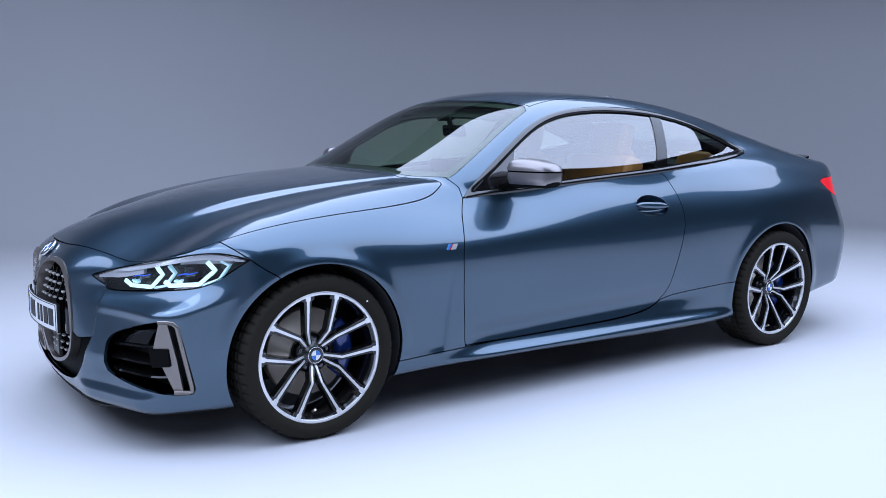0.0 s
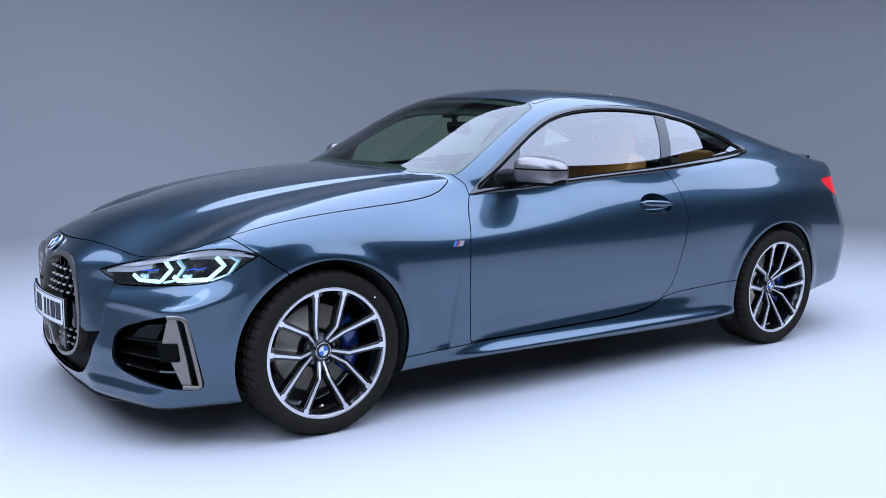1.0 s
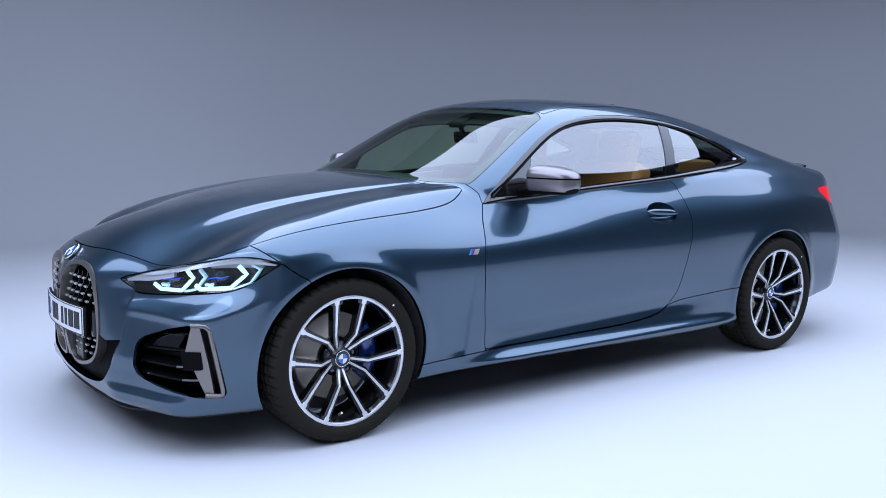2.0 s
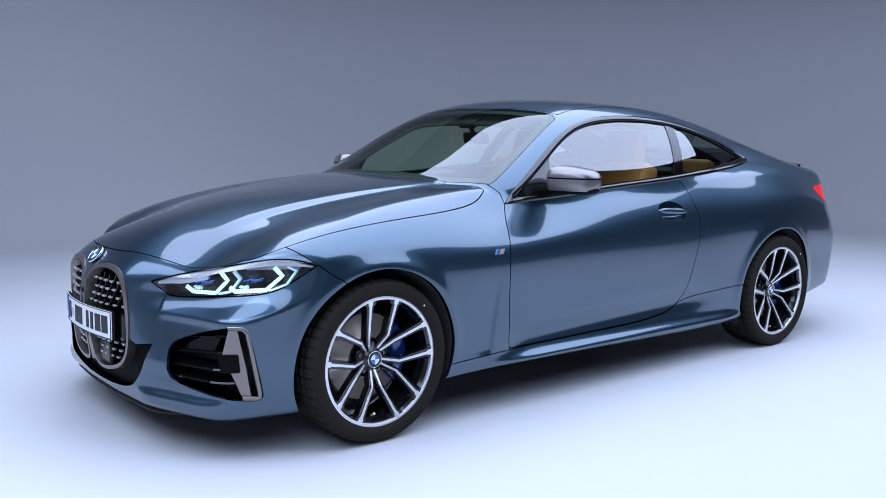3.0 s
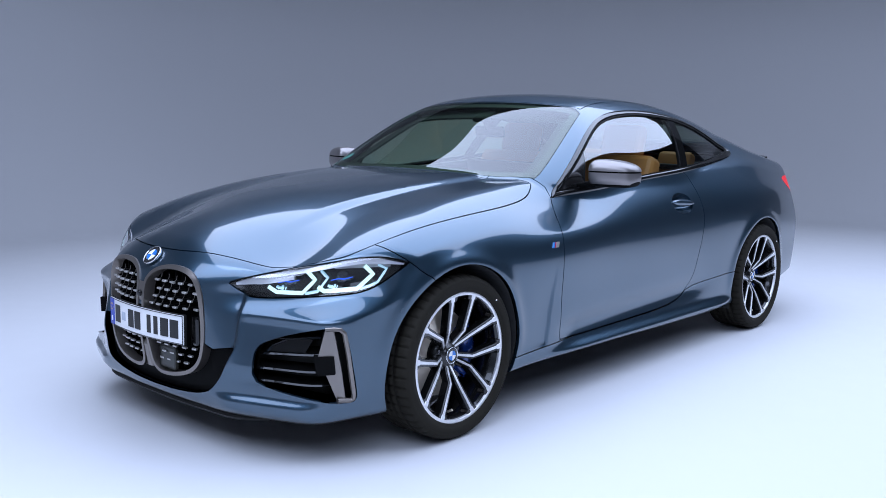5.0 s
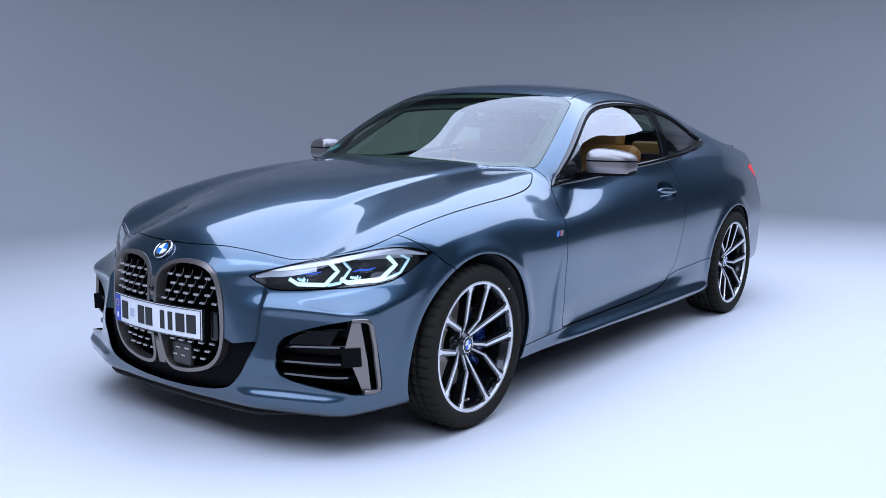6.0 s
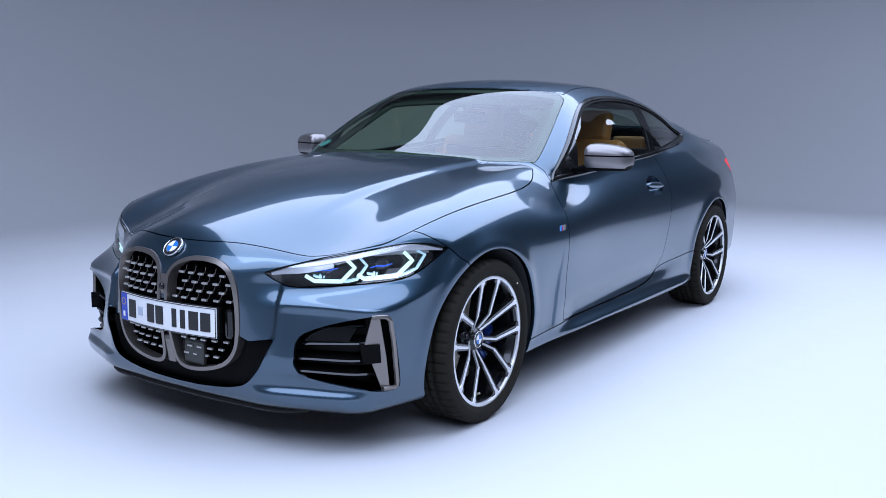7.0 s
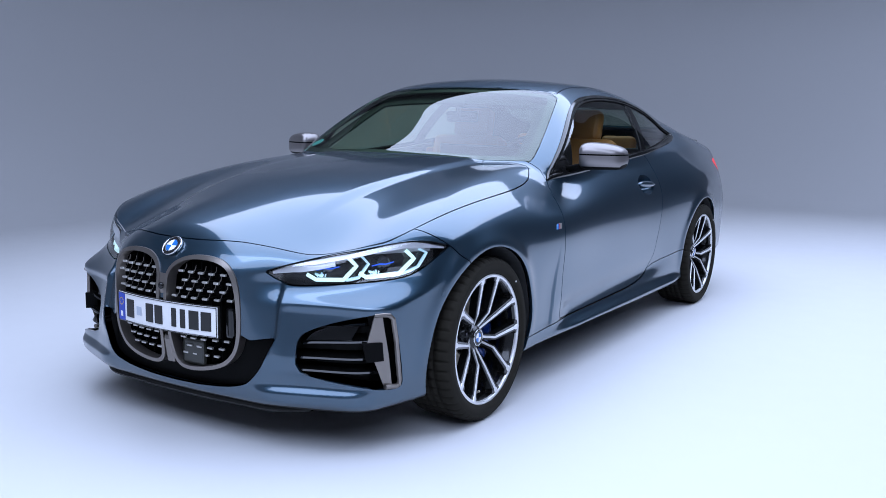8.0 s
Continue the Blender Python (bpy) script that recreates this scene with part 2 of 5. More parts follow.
def body(x, s, z):
    """Below zero inside the closed body; s is the distance from the middle plane."""
    side = (s - flank(x, z)) * 0.95
    u = np.sqrt(s * s + 0.01)
    top = (z - DECK(x, u)) * 0.95
    dome = 0.34 + 0.10 * (x + 0.4)
    top = top - 0.013 * ramp(u, dome + 0.07, dome) * ramp(x, -0.55, -0.05)
    wing = 0.462 - 0.7 * (z - 0.46) ** 2 - 0.35 * np.maximum(0.42 - z, 0)
    bowl = ramp(u, wing + 0.017, wing - 0.017) * ramp(u, 0.335, 0.44) * ramp(z, 0.25, 0.34) * ramp(z, 0.645, 0.595)
    tuck = 0.011 * ramp(z, 0.540, 0.503) * ramp(z, 0.28, 0.46) * ramp(u, 0.45, 0.50) * ramp(u, 0.86, 0.78)
    blade = 0.009 * ramp(z, 0.250, 0.216) * ramp(z, 0.165, 0.195) * ramp(u, 0.36, 0.48)
    blade = blade - 0.010 * ramp(z, 0.218, 0.252) * ramp(z, 0.36, 0.29) * ramp(u, 0.35, 0.47) * ramp(u, 0.82, 0.74)
    front = (NOSE(u, z) + 0.026 * bowl + tuck - blade - x) * 0.85
    tail = (x - TAIL(z) + 0.33 * (np.abs(s) / 0.9) ** 3.2) * 0.9
    low = smax(side, top, 0.055)
    low = smax(low, front, 0.045)
    low = smax(low, tail, 0.08)
    low = smax(low, KEEL(x) - z, 0.03)
    screen = (z - 1.0 - 0.545 * (x - 0.53 - 0.26 * s * s) + 0.12 * (x - 0.95) ** 2) * 0.87
    roof = z - ROOF(x) + 0.115 * s * s + 0.12 * s ** 4
    high = smax(smax(s - cabin_half(x, z), roof, 0.075), screen, 0.03)
    high = smax(high, 0.86 - z, 0.02)
    blend = 0.012 + 0.16 * ramp(x, 2.35, 3.0)
    return smin(low, high, blend)


def slope(x, s, z):
    e = 0.002
    return np.stack([body(x + e, s, z) - body(x - e, s, z), body(x, s + e, z) - body(x, s - e, z),
                     body(x, s, z + e) - body(x, s, z - e)], 1) / (2 * e)


def settle(v, turns=3):
    """Moves points of the left half onto the body; gives them and their normals."""
    for _ in range(turns):
        x, s, z = v[:, 0], np.abs(v[:, 1]), v[:, 2]
        f, e = body(x, s, z), 0.001
        g = np.stack([body(x + e, s, z) - f, body(x, s + e, z) - f, body(x, s, z + e) - f], 1) / e
        g[:, 1] *= np.where(v[:, 1] > 0, 1.0, -1.0)
        v = v - np.clip(f / (g * g).sum(1), -0.02, 0.02)[:, None] * g
    g = slope(v[:, 0], np.abs(v[:, 1]), v[:, 2])
    g[:, 1] *= np.where(v[:, 1] > 0, 1.0, -1.0)
    return v, g / np.linalg.norm(g, axis=1)[:, None]


def skin(step):
    """A net of quads over the left half of the body."""
    ax = [np.arange(-0.95, 3.98, step), np.arange(-1.0, 0.04, step), np.arange(0.10, 1.43, step)]
    f = body(ax[0][:, None, None], np.abs(ax[1])[None, :, None], ax[2][None, None, :])
    neg = f < 0
    n = [len(a) - 1 for a in ax]
    count = np.zeros(n, np.int8)
    corners = [(a, b, c) for a in (0, 1) for b in (0, 1) for c in (0, 1)]
    for a, b, c in corners:
        count += neg[a:n[0] + a, b:n[1] + b, c:n[2] + c]
    cell = np.argwhere((count > 0) & (count < 8))
    total, hits = np.zeros((len(cell), 3)), np.zeros(len(cell))
    for p in corners:
        for d in range(3):
            if p[d]:
                continue
            q = list(p)
            q[d] = 1
            fa, fb = f[tuple((cell + p).T)], f[tuple((cell + q).T)]
            cut = (fa < 0) != (fb < 0)
            at = np.array(p) + (fa / np.where(cut, fa - fb, 1))[:, None] * (np.array(q) - p)
            total[cut] += at[cut]
            hits[cut] += 1
    v = (cell + total / hits[:, None]) * step + [a[0] for a in ax]
    ids = -np.ones(n, int)
    ids[tuple(cell.T)] = np.arange(len(cell))
    quads = []
    for d in range(3):
        u, w = (d + 1) % 3, (d + 2) % 3
        lo, hi = [slice(None)] * 3, [slice(None)] * 3
        lo[d], hi[d] = slice(0, -1), slice(1, None)
        e = np.argwhere(neg[tuple(lo)] != neg[tuple(hi)])
        e = e[(e[:, u] > 0) & (e[:, w] > 0) & (e[:, u] < n[u]) & (e[:, w] < n[w])]
        inside = neg[tuple(e.T)]
        du, dw = np.eye(3, dtype=int)[u], np.eye(3, dtype=int)[w]
        q = np.stack([ids[tuple((e + o).T)] for o in (-du - dw, -dw, 0 * du, -du)], 1)
        q[~inside] = q[~inside][:, ::-1]
        quads.append(q)
    quads = np.concatenate(quads)
    v, normal = settle(v)
    return v, normal, quads[(quads >= 0).all(1)]

# ---- building helpers ----
def mesh_of(name, verts, faces, mat, normals=None, smooth=True):
    me = bpy.data.meshes.new(name)
    me.from_pydata([tuple(map(float, p)) for p in verts], [], [tuple(map(int, f)) for f in faces])
    me.materials.append(mat)
    if smooth:
        me.polygons.foreach_set("use_smooth", [True] * len(me.polygons))
    if normals is not None:
        me.normals_split_custom_set_from_vertices([tuple(map(float, p)) for p in normals])
    return me


def hang(name, me, parent, label=""):
    """Links a mesh as a part under a thing or under a part."""
    ob = new(name, me)
    ob.parent = parent
    return tagged(ob, label)


def part(name, bm, mat, parent, label="", smooth=False):
    me = bpy.data.meshes.new(name)
    bm.normal_update()
    bm.to_mesh(me)
    bm.free()
    me.materials.append(mat)
    if smooth:
        me.polygons.foreach_set("use_smooth", [True] * len(me.polygons))
    return hang(name, me, parent, label)


def twin(ob, name, parent):
    me = ob.data.copy()
    me.transform(Matrix.Diagonal((1, -1, 1, 1)))
    me.flip_normals()
    other = hang(name, me, parent)
    if "label" in ob:
        other["label"] = ob["label"]
    return other


def box_bm(size, at=(0, 0, 0), turn=None, bevel=0.0, segments=2, bm=None):
    """A bevelled block, into bm or a mesh of its own."""
    b = bmesh.new()
    bmesh.ops.create_cube(b, size=1.0)
    bmesh.ops.scale(b, vec=size, verts=b.verts)
    if bevel:
        bmesh.ops.bevel(b, geom=b.edges[:], offset=bevel, segments=segments, affect="EDGES", profile=0.6)
    m = Matrix.Translation(at) @ (turn.to_4x4() if turn is not None else Matrix.Identity(4))
    bmesh.ops.transform(b, matrix=m, verts=b.verts)
    if bm is None:
        return b
    me = bpy.data.meshes.new("block")
    b.to_mesh(me)
    b.free()
    bm.from_mesh(me)
    bpy.data.meshes.remove(me)
    return bm


def lathe_bm(profile, steps=48, bm=None, close=False):
    """A ring swept round the y axis from (radius, y) pairs."""
    bm = bm or bmesh.new()
    rows = []
    for k in range(steps):
        a = 2 * math.pi * k / steps
        rows.append([bm.verts.new((r * math.sin(a), y, r * math.cos(a))) for r, y in profile])
    n = len(profile)
    for k in range(steps):
        p, q = rows[k], rows[(k + 1) % steps]
        for i in range(n if close else n - 1):
            j = (i + 1) % n
            if profile[i][0] < 1e-6 and profile[j][0] < 1e-6:
                continue
            bm.faces.new((p[i], p[j], q[j], q[i]))
    bmesh.ops.remove_doubles(bm, verts=bm.verts, dist=1e-6)
    bmesh.ops.recalc_face_normals(bm, faces=bm.faces)
    return bm


def prism_bm(points, depth, bm=None, bevel=0.0):
    """A flat outline of 3D points, thickened along the vector depth."""
    b = bmesh.new()
    vs = [b.verts.new(p) for p in points]
    f = b.faces.new(vs)
    r = bmesh.ops.extrude_face_region(b, geom=[f])
    bmesh.ops.translate(b, vec=depth, verts=[g for g in r["geom"] if isinstance(g, bmesh.types.BMVert)])
    bmesh.ops.recalc_face_normals(b, faces=b.faces)
    if bevel:
        bmesh.ops.bevel(b, geom=b.edges[:], offset=bevel, segments=2, affect="EDGES", profile=0.6)
    if bm is None:
        return b
    me = bpy.data.meshes.new("prism")
    b.to_mesh(me)
    b.free()
    bm.from_mesh(me)
    bpy.data.meshes.remove(me)
    return bm


def tube_bm(path, radius, sides=8, flat=1.0, bm=None):
    """A round or flattened bar along a path of 3D points."""
    bm = bm or bmesh.new()
    pts = [Vector(p) for p in path]
    rings = []
    for i, p in enumerate(pts):
        d = (pts[min(i + 1, len(pts) - 1)] - pts[max(i - 1, 0)]).normalized()
        u = d.cross(Vector((0.3, 0.9, 0.31))).normalized()
        w = d.cross(u)
        rings.append([bm.verts.new(p + radius * (math.cos(a) * u + flat * math.sin(a) * w))
                      for a in (2 * math.pi * k / sides for k in range(sides))])
    for a, b in zip(rings, rings[1:]):
        for k in range(sides):
            bm.faces.new((a[k], a[(k + 1) % sides], b[(k + 1) % sides], b[k]))
    bm.faces.new(rings[0][::-1])
    bm.faces.new(rings[-1])
    bmesh.ops.recalc_face_normals(bm, faces=bm.faces)
    return bm


# ---- cutting the skin into panels ----
class Piece:
    def __init__(self, v, n, quads, odd=()):
        self.v, self.n, self.quads, self.odd = v, n, np.asarray(quads, int).reshape(-1, 4), list(odd)

    def keep(self, value):
        """The part where value (one number a point) is not above zero."""
        v, n, value = list(self.v), list(self.n), list(value)
        val = np.array(value)
        inside = val[self.quads] <= 0
        whole = inside.all(1)
        mixed = inside.any(1) & ~whole
        made, odd = {}, []

        def edge(a, b):
            key = (a, b) if a < b else (b, a)
            if key not in made:
                t = value[key[0]] / (value[key[0]] - value[key[1]])
                made[key] = len(v)
                v.append(v[key[0]] + t * (v[key[1]] - v[key[0]]))
                n.append(n[key[0]] + t * (n[key[1]] - n[key[0]]))
            return made[key]

        for poly in self.quads[mixed].tolist() + self.odd:
            out = []
            for a, b in zip(poly, poly[1:] + poly[:1]):
                ia, ib = value[a] <= 0, value[b] <= 0
                if ia:
                    out.append(a)
                if ia != ib:
                    out.append(edge(a, b))
            if len(out) > 2:
                odd.append(out)
        return Piece(np.array(v), np.array(n), self.quads[whole], odd).packed()

    def packed(self):
        used = np.zeros(len(self.v), bool)
        used[self.quads.ravel()] = True
        for p in self.odd:
            used[p] = True
        to = np.cumsum(used) - 1
        return Piece(self.v[used], self.n[used], to[self.quads], [[int(to[i]) for i in p] for p in self.odd])

    def faces(self):
        return self.quads.tolist() + self.odd

    def split(self, zone, gap=0.0022):
        f = zone(self.v[:, 0], np.abs(self.v[:, 1]), self.v[:, 2])
        return self.keep(f + gap), self.keep(gap - f)

    def moved(self, out=0.0, by=(0, 0, 0)):
        return Piece(self.v + out * self.n + np.array(by), self.n, self.quads, self.odd)

    def both(self):
        """Left and right halves, joined at the middle."""
        k, mid = len(self.v), np.abs(self.v[:, 1]) < 1e-6
        to = np.where(mid, np.arange(k), np.arange(k) + k)
        flip = np.array([1, -1, 1])
        return Piece(np.concatenate([self.v, self.v * flip]), np.concatenate([self.n, self.n * flip]),
                     np.concatenate([self.quads, to[self.quads[:, ::-1]]]),
                     self.odd + [[int(to[i]) for i in p[::-1]] for p in self.odd]).packed()

    def other(self):
        flip = np.array([1, -1, 1])
        return Piece(self.v * flip, self.n * flip, self.quads[:, ::-1], [p[::-1] for p in self.odd])

    def rim(self):
        """Directed border edges."""
        seen = {}
        for f in self.faces():
            for a, b in zip(f, f[1:] + f[:1]):
                seen[(a, b)] = True
        return [e for e in seen if (e[1], e[0]) not in seen]

    def shell(self, name, mat, depth=0.014, back=None, closed=False, skip_middle=False):
        """The mesh of a panel: the skin, with its edge turned in by depth (or along back)."""
        v, n, faces = self.v.tolist(), self.n.tolist(), self.faces()
        k = len(v)
        away = np.tile(np.array(back, float), (k, 1)) if back is not None else -depth * self.n
        border = self.rim()
        if skip_middle:
            border = [e for e in border if abs(v[e[0]][1]) > 1e-5 or abs(v[e[1]][1]) > 1e-5]
        for a, b in border:
            va, vb = self.v[a], self.v[b]
            side = np.cross(vb - va, self.n[a])
            size = np.linalg.norm(side)
            side = (side / size if size > 1e-9 else self.n[a]).tolist()
            i = len(v)
            v += [va.tolist(), (va + away[a]).tolist(), (vb + away[b]).tolist(), vb.tolist()]
            n += [side] * 4
            faces.append([i, i + 1, i + 2, i + 3])
        if closed:
            i = len(v)
            v += (self.v + away).tolist()
            n += (-self.n).tolist()
            faces += [[i + j for j in f[::-1]] for f in self.faces()]
        return mesh_of(name, v, faces, mat, n)


def outline(points, rounds=2, sharp=()):
    """Closed outline with its corners rounded, but for those named sharp."""
    p = [np.array(q, float) for q in points]
    keen = [i in sharp for i in range(len(p))]
    for _ in range(rounds):
        out, k2 = [], []
        for i, q in enumerate(p):
            before, after = p[i - 1], p[(i + 1) % len(p)]
            if keen[i]:
                out.append(q)
                k2.append(True)
            else:
                out += [q + 0.25 * (before - q), q + 0.25 * (after - q)]
                k2 += [False, False]
        p, keen = out, k2
    return np.array(p)


def area_of(points, rounds=2, sharp=()):
    """Signed distance to an outline, below zero inside."""
    p = outline(points, rounds, sharp)
    e = np.roll(p, -1, 0) - p

    def far(a, b):
        best, odd = np.full(len(a), 9.0), np.zeros(len(a), bool)
        for (px, py), (ex, ey), (qx, qy) in zip(p, e, np.roll(p, -1, 0)):
            t = np.clip(((a - px) * ex + (b - py) * ey) / max(ex * ex + ey * ey, 1e-12), 0, 1)
            best = np.minimum(best, np.hypot(a - px - t * ex, b - py - t * ey))
            cross = (py > b) != (qy > b)
            if ey:
                odd ^= cross & (a < px + (b - py) / ey * ex)
        return np.where(odd, -best, best)
    return far


def corner_q(x, s):
    """Runs round the front corner of the car, from the grille to the wheel."""
    return 0.67 * x + 0.74 * s


def meet(p, d, reach=1.2):
    """The first point of the body from p along d."""
    p, d = np.array(p, float), np.array(d, float) / np.linalg.norm(d)
    t = np.arange(0, reach, 0.005)
    q = p + t[:, None] * d
    f = body(q[:, 0], np.abs(q[:, 1]), q[:, 2])
    i = max(int(np.argmax(f < 0)), 1)
    return p + (t[i - 1] + 0.005 * f[i - 1] / (f[i - 1] - f[i])) * d


def facing(q):
    """The body's outward normal at a point of it."""
    g = slope(q[:1], np.abs(q[1:2]), q[2:3])[0]
    g[1] *= -1 if q[1] <= 0 else 1
    return g / np.linalg.norm(g)


def at_corner(q, z, sink=0.0):
    """A point on the front corner, sink metres behind the skin."""
    base = np.array([0.67 * q - 0.74 * 1.2, -(0.74 * q + 0.67 * 1.2), z])
    return meet(base, (0.74, 0.67, 0), 1.6) + sink * np.array([0.74, 0.67, 0])


def at_front(y, z, sink=0.0):
    return meet((-1.3, y, z), (1, 0, 0)) + np.array([sink, 0, 0])


def at_side(x, z, sink=0.0):
    return meet((x, -1.3, z), (0, 1, 0)) + np.array([0, sink, 0])


def at_top(x, y, sink=0.0):
    return meet((x, y, 1.7), (0, 0, -1), 1.6) - np.array([0, 0, sink])


# outlines of the panels: hood and glass from above, lamps round the corner, doors from the side
hood_area = area_of([(-0.752, -0.3), (-0.752, 0.075), (-0.733, 0.198), (-0.691, 0.299), (-0.644, 0.392), (-0.600, 0.492), (-0.548, 0.574),
                     (-0.505, 0.672), (-0.440, 0.748), (-0.314, 0.788), (-0.149, 0.806), (0.062, 0.811), (0.313, 0.803), (0.493, 0.777),
                     (0.60, 0.752), (0.665, 0.722), (0.710, 0.690), (0.62, 0.52), (0.58, 0.30), (0.572, -0.3)], 2, (5,))
screen_area = area_of([(0.595, -0.3), (0.600, 0.25), (0.635, 0.50), (0.725, 0.683), (0.80, 0.688), (0.998, 0.645), (1.196, 0.594),
                       (1.305, 0.556), (1.288, 0.42), (1.272, 0.20), (1.266, -0.3)], 1)
roof_area = area_of([(1.278, -0.3), (1.284, 0.20), (1.300, 0.42), (1.318, 0.540), (1.50, 0.512), (1.82, 0.492), (2.10, 0.492), (2.35, 0.505),
                     (2.62, 0.520), (2.66, -0.3)], 1, (3,))
back_area = area_of([(2.69, -0.3), (2.68, 0.30), (2.66, 0.50), (3.05, 0.53), (3.20, 0.45), (3.24, -0.3)], 2)
trunk_area = area_of([(3.30, -0.3), (3.29, 0.50), (3.33, 0.60), (4.1, 0.60), (4.1, -0.3)], 1)
lamp_area = area_of([(-0.190, 0.639), (-0.186, 0.645), (-0.102, 0.668), (-0.022, 0.686), (0.057, 0.702), (0.137, 0.719), (0.259, 0.744), (0.340, 0.752),
                     (0.405, 0.746), (0.466, 0.728), (0.427, 0.702), (0.361, 0.655), (0.307, 0.630), (0.235, 0.617), (0.055, 0.601),
                     (-0.063, 0.593), (-0.112, 0.595), (-0.152, 0.610)], 1, (0, 9))
vent_area = area_of([(-0.095, 0.305), (-0.090, 0.395), (-0.078, 0.421), (-0.055, 0.441), (0.012, 0.468), (0.108, 0.497), (0.19, 0.517),
                     (0.238, 0.512), (0.256, 0.485), (0.288, 0.262), (0.280, 0.236), (0.262, 0.230), (0.212, 0.236), (0.129, 0.258), (-0.027, 0.280)], 1)
KIDNEY = [(0.012, 0.575), (0.016, 0.618), (0.041, 0.654), (0.083, 0.675), (0.129, 0.684), (0.201, 0.685), (0.263, 0.673), (0.303, 0.642),
          (0.324, 0.580), (0.331, 0.480), (0.326, 0.379), (0.298, 0.323), (0.249, 0.285), (0.156, 0.262), (0.068, 0.257), (0.027, 0.284),
          (0.018, 0.341), (0.012, 0.420)]
kidney_area = area_of(KIDNEY, 2)
lower_area = area_of([(-0.3, 0.198), (0.08, 0.199), (0.252, 0.213), (0.318, 0.228), (0.358, 0.245), (0.393, 0.283), (0.424, 0.338),
                      (0.456, 0.412), (0.330, 0.392), (0.250, 0.52), (-0.3, 0.52)], 1, (7,))
GLASS = [(0.767, 0.905), (0.879, 1.005), (0.975, 1.074), (1.069, 1.137), (1.18, 1.201), (1.293, 1.250), (1.404, 1.282), (1.537, 1.306), (1.732, 1.320),
         (1.925, 1.317), (2.107, 1.303), (2.335, 1.262), (2.542, 1.194), (2.72, 1.128), (2.800, 1.086), (2.63, 1.052), (2.317, 1.020), (1.971, 0.989), (1.712, 0.972),
         (1.343, 0.946), (1.007, 0.922)]
glass_area = area_of(GLASS, 1, (0,))
door_area = area_of([(0.764, 0.905), (0.695, 0.803), (0.664, 0.689), (0.670, 0.567), (0.685, 0.414), (0.700, 0.279), (0.957, 0.277), (1.30, 0.281),
                     (1.674, 0.287), (1.885, 0.312), (1.972, 0.362), (2.016, 0.465), (2.060, 0.609), (2.090, 0.739), (2.074, 0.839),
                     (2.045, 0.924), (2.000, 1.00), (1.6, 1.10), (1.0, 1.05)], 2, (0, 5))
sill_area = area_of([(0.30, 0.258), (0.698, 0.274), (1.30, 0.278), (1.674, 0.284), (1.885, 0.309), (1.975, 0.359), (2.2, 0.381), (2.6, 0.402),
                     (2.6, 0.05), (0.30, 0.05)], 1, (0, 7, 8, 9))
fender_area = area_of([(-0.50, 0.90), (-0.272, 0.726), (-0.222, 0.687), (-0.16, 0.651), (-0.10, 0.50), (0.2, 0.2), (0.72, 0.2), (0.70, 0.279), (0.685, 0.414), (0.670, 0.567),
                       (0.664, 0.689), (0.695, 0.803), (0.764, 0.905), (0.768, 0.965), (0.60, 1.1), (-0.2, 1.1)], 1, (0, 1, 12))
tail_area = area_of([(3.35, 0.925), (3.60, 0.930), (3.9, 0.93), (3.9, 0.80), (3.55, 0.815), (3.455, 0.832), (3.385, 0.878)], 1)
ARCH = 0.366


def zone_side(f, low=0.5):
    return lambda x, s, z: np.maximum(f(x, z), low - s)


def zone_top(f, low):
    return lambda x, s, z: np.maximum(f(x, s), low - z)


def zone_front(f, back=-0.55):
    return lambda x, s, z: np.maximum(f(s, z), x - back)


def zone_corner(f):
    return lambda x, s, z: np.maximum(f(corner_q(x, s), z), x + 0.1)


def zone_wells(x, s, z):
    r = np.minimum(np.hypot(x, z - HUB - 0.004), np.hypot(x - AXLE, z - HUB - 0.004))
    return np.maximum(r - ARCH, 0.55 - s)


def handle_zone(x, s, z):
    u, w = (x - 1.865) / 0.108, (z - 0.829 + 0.06 * (x - 1.865)) / 0.055
    return np.maximum((np.hypot(u, w) - 1) * 0.055, 0.6 - s)


car = tagged(new("coupe_car"), "blue metallic two-door coupe parked on a white studio floor", "car")
whole = Piece(*skin(0.0092))
whole = whole.keep(whole.v[:, 1])
whole.v[np.abs(whole.v[:, 1]) < 1e-7, 1] = 0.0
mid = np.abs(whole.v[:, 1]) < 1e-7
whole.n[mid, 1] = 0.0
_, rest = whole.split(zone_wells, 0.0)
under, rest = rest.split(lambda x, s, z: np.maximum(z - KEEL(x) - 0.012, s - 0.80), 0.0)
lamp, rest = rest.split(zone_corner(lamp_area), 0.0025)
kidney, rest = rest.split(zone_front(kidney_area), 0.0)
lower, rest = rest.split(zone_front(lower_area), 0.0015)
vent, rest = rest.split(zone_corner(vent_area), 0.0)
hood, rest = rest.split(zone_top(hood_area, 0.6))
screen, rest = rest.split(zone_top(screen_area, 0.93), 0.0015)
roof, rest = rest.split(zone_top(roof_area, 1.15))
back, rest = rest.split(zone_top(back_area, 1.0), 0.0015)
side_glass, rest = rest.split(zone_side(glass_area, 0.45), 0.0008)
door, rest = rest.split(zone_side(door_area, 0.6))
sill, rest = rest.split(zone_side(sill_area, 0.6))
fender, rest = rest.split(zone_side(fender_area))
bumper, rest = rest.split(lambda x, s, z: x - 0.3, 0.0)
tail_lamp, rest = rest.split(zone_side(tail_area, 0.45), 0.0015)
trunk, rest = rest.split(zone_top(trunk_area, 0.78))
rear_bumper, rest = rest.split(lambda x, s, z: np.maximum(3.30 - x, np.maximum(z - 0.76, s - 0.78)), 0.0015)

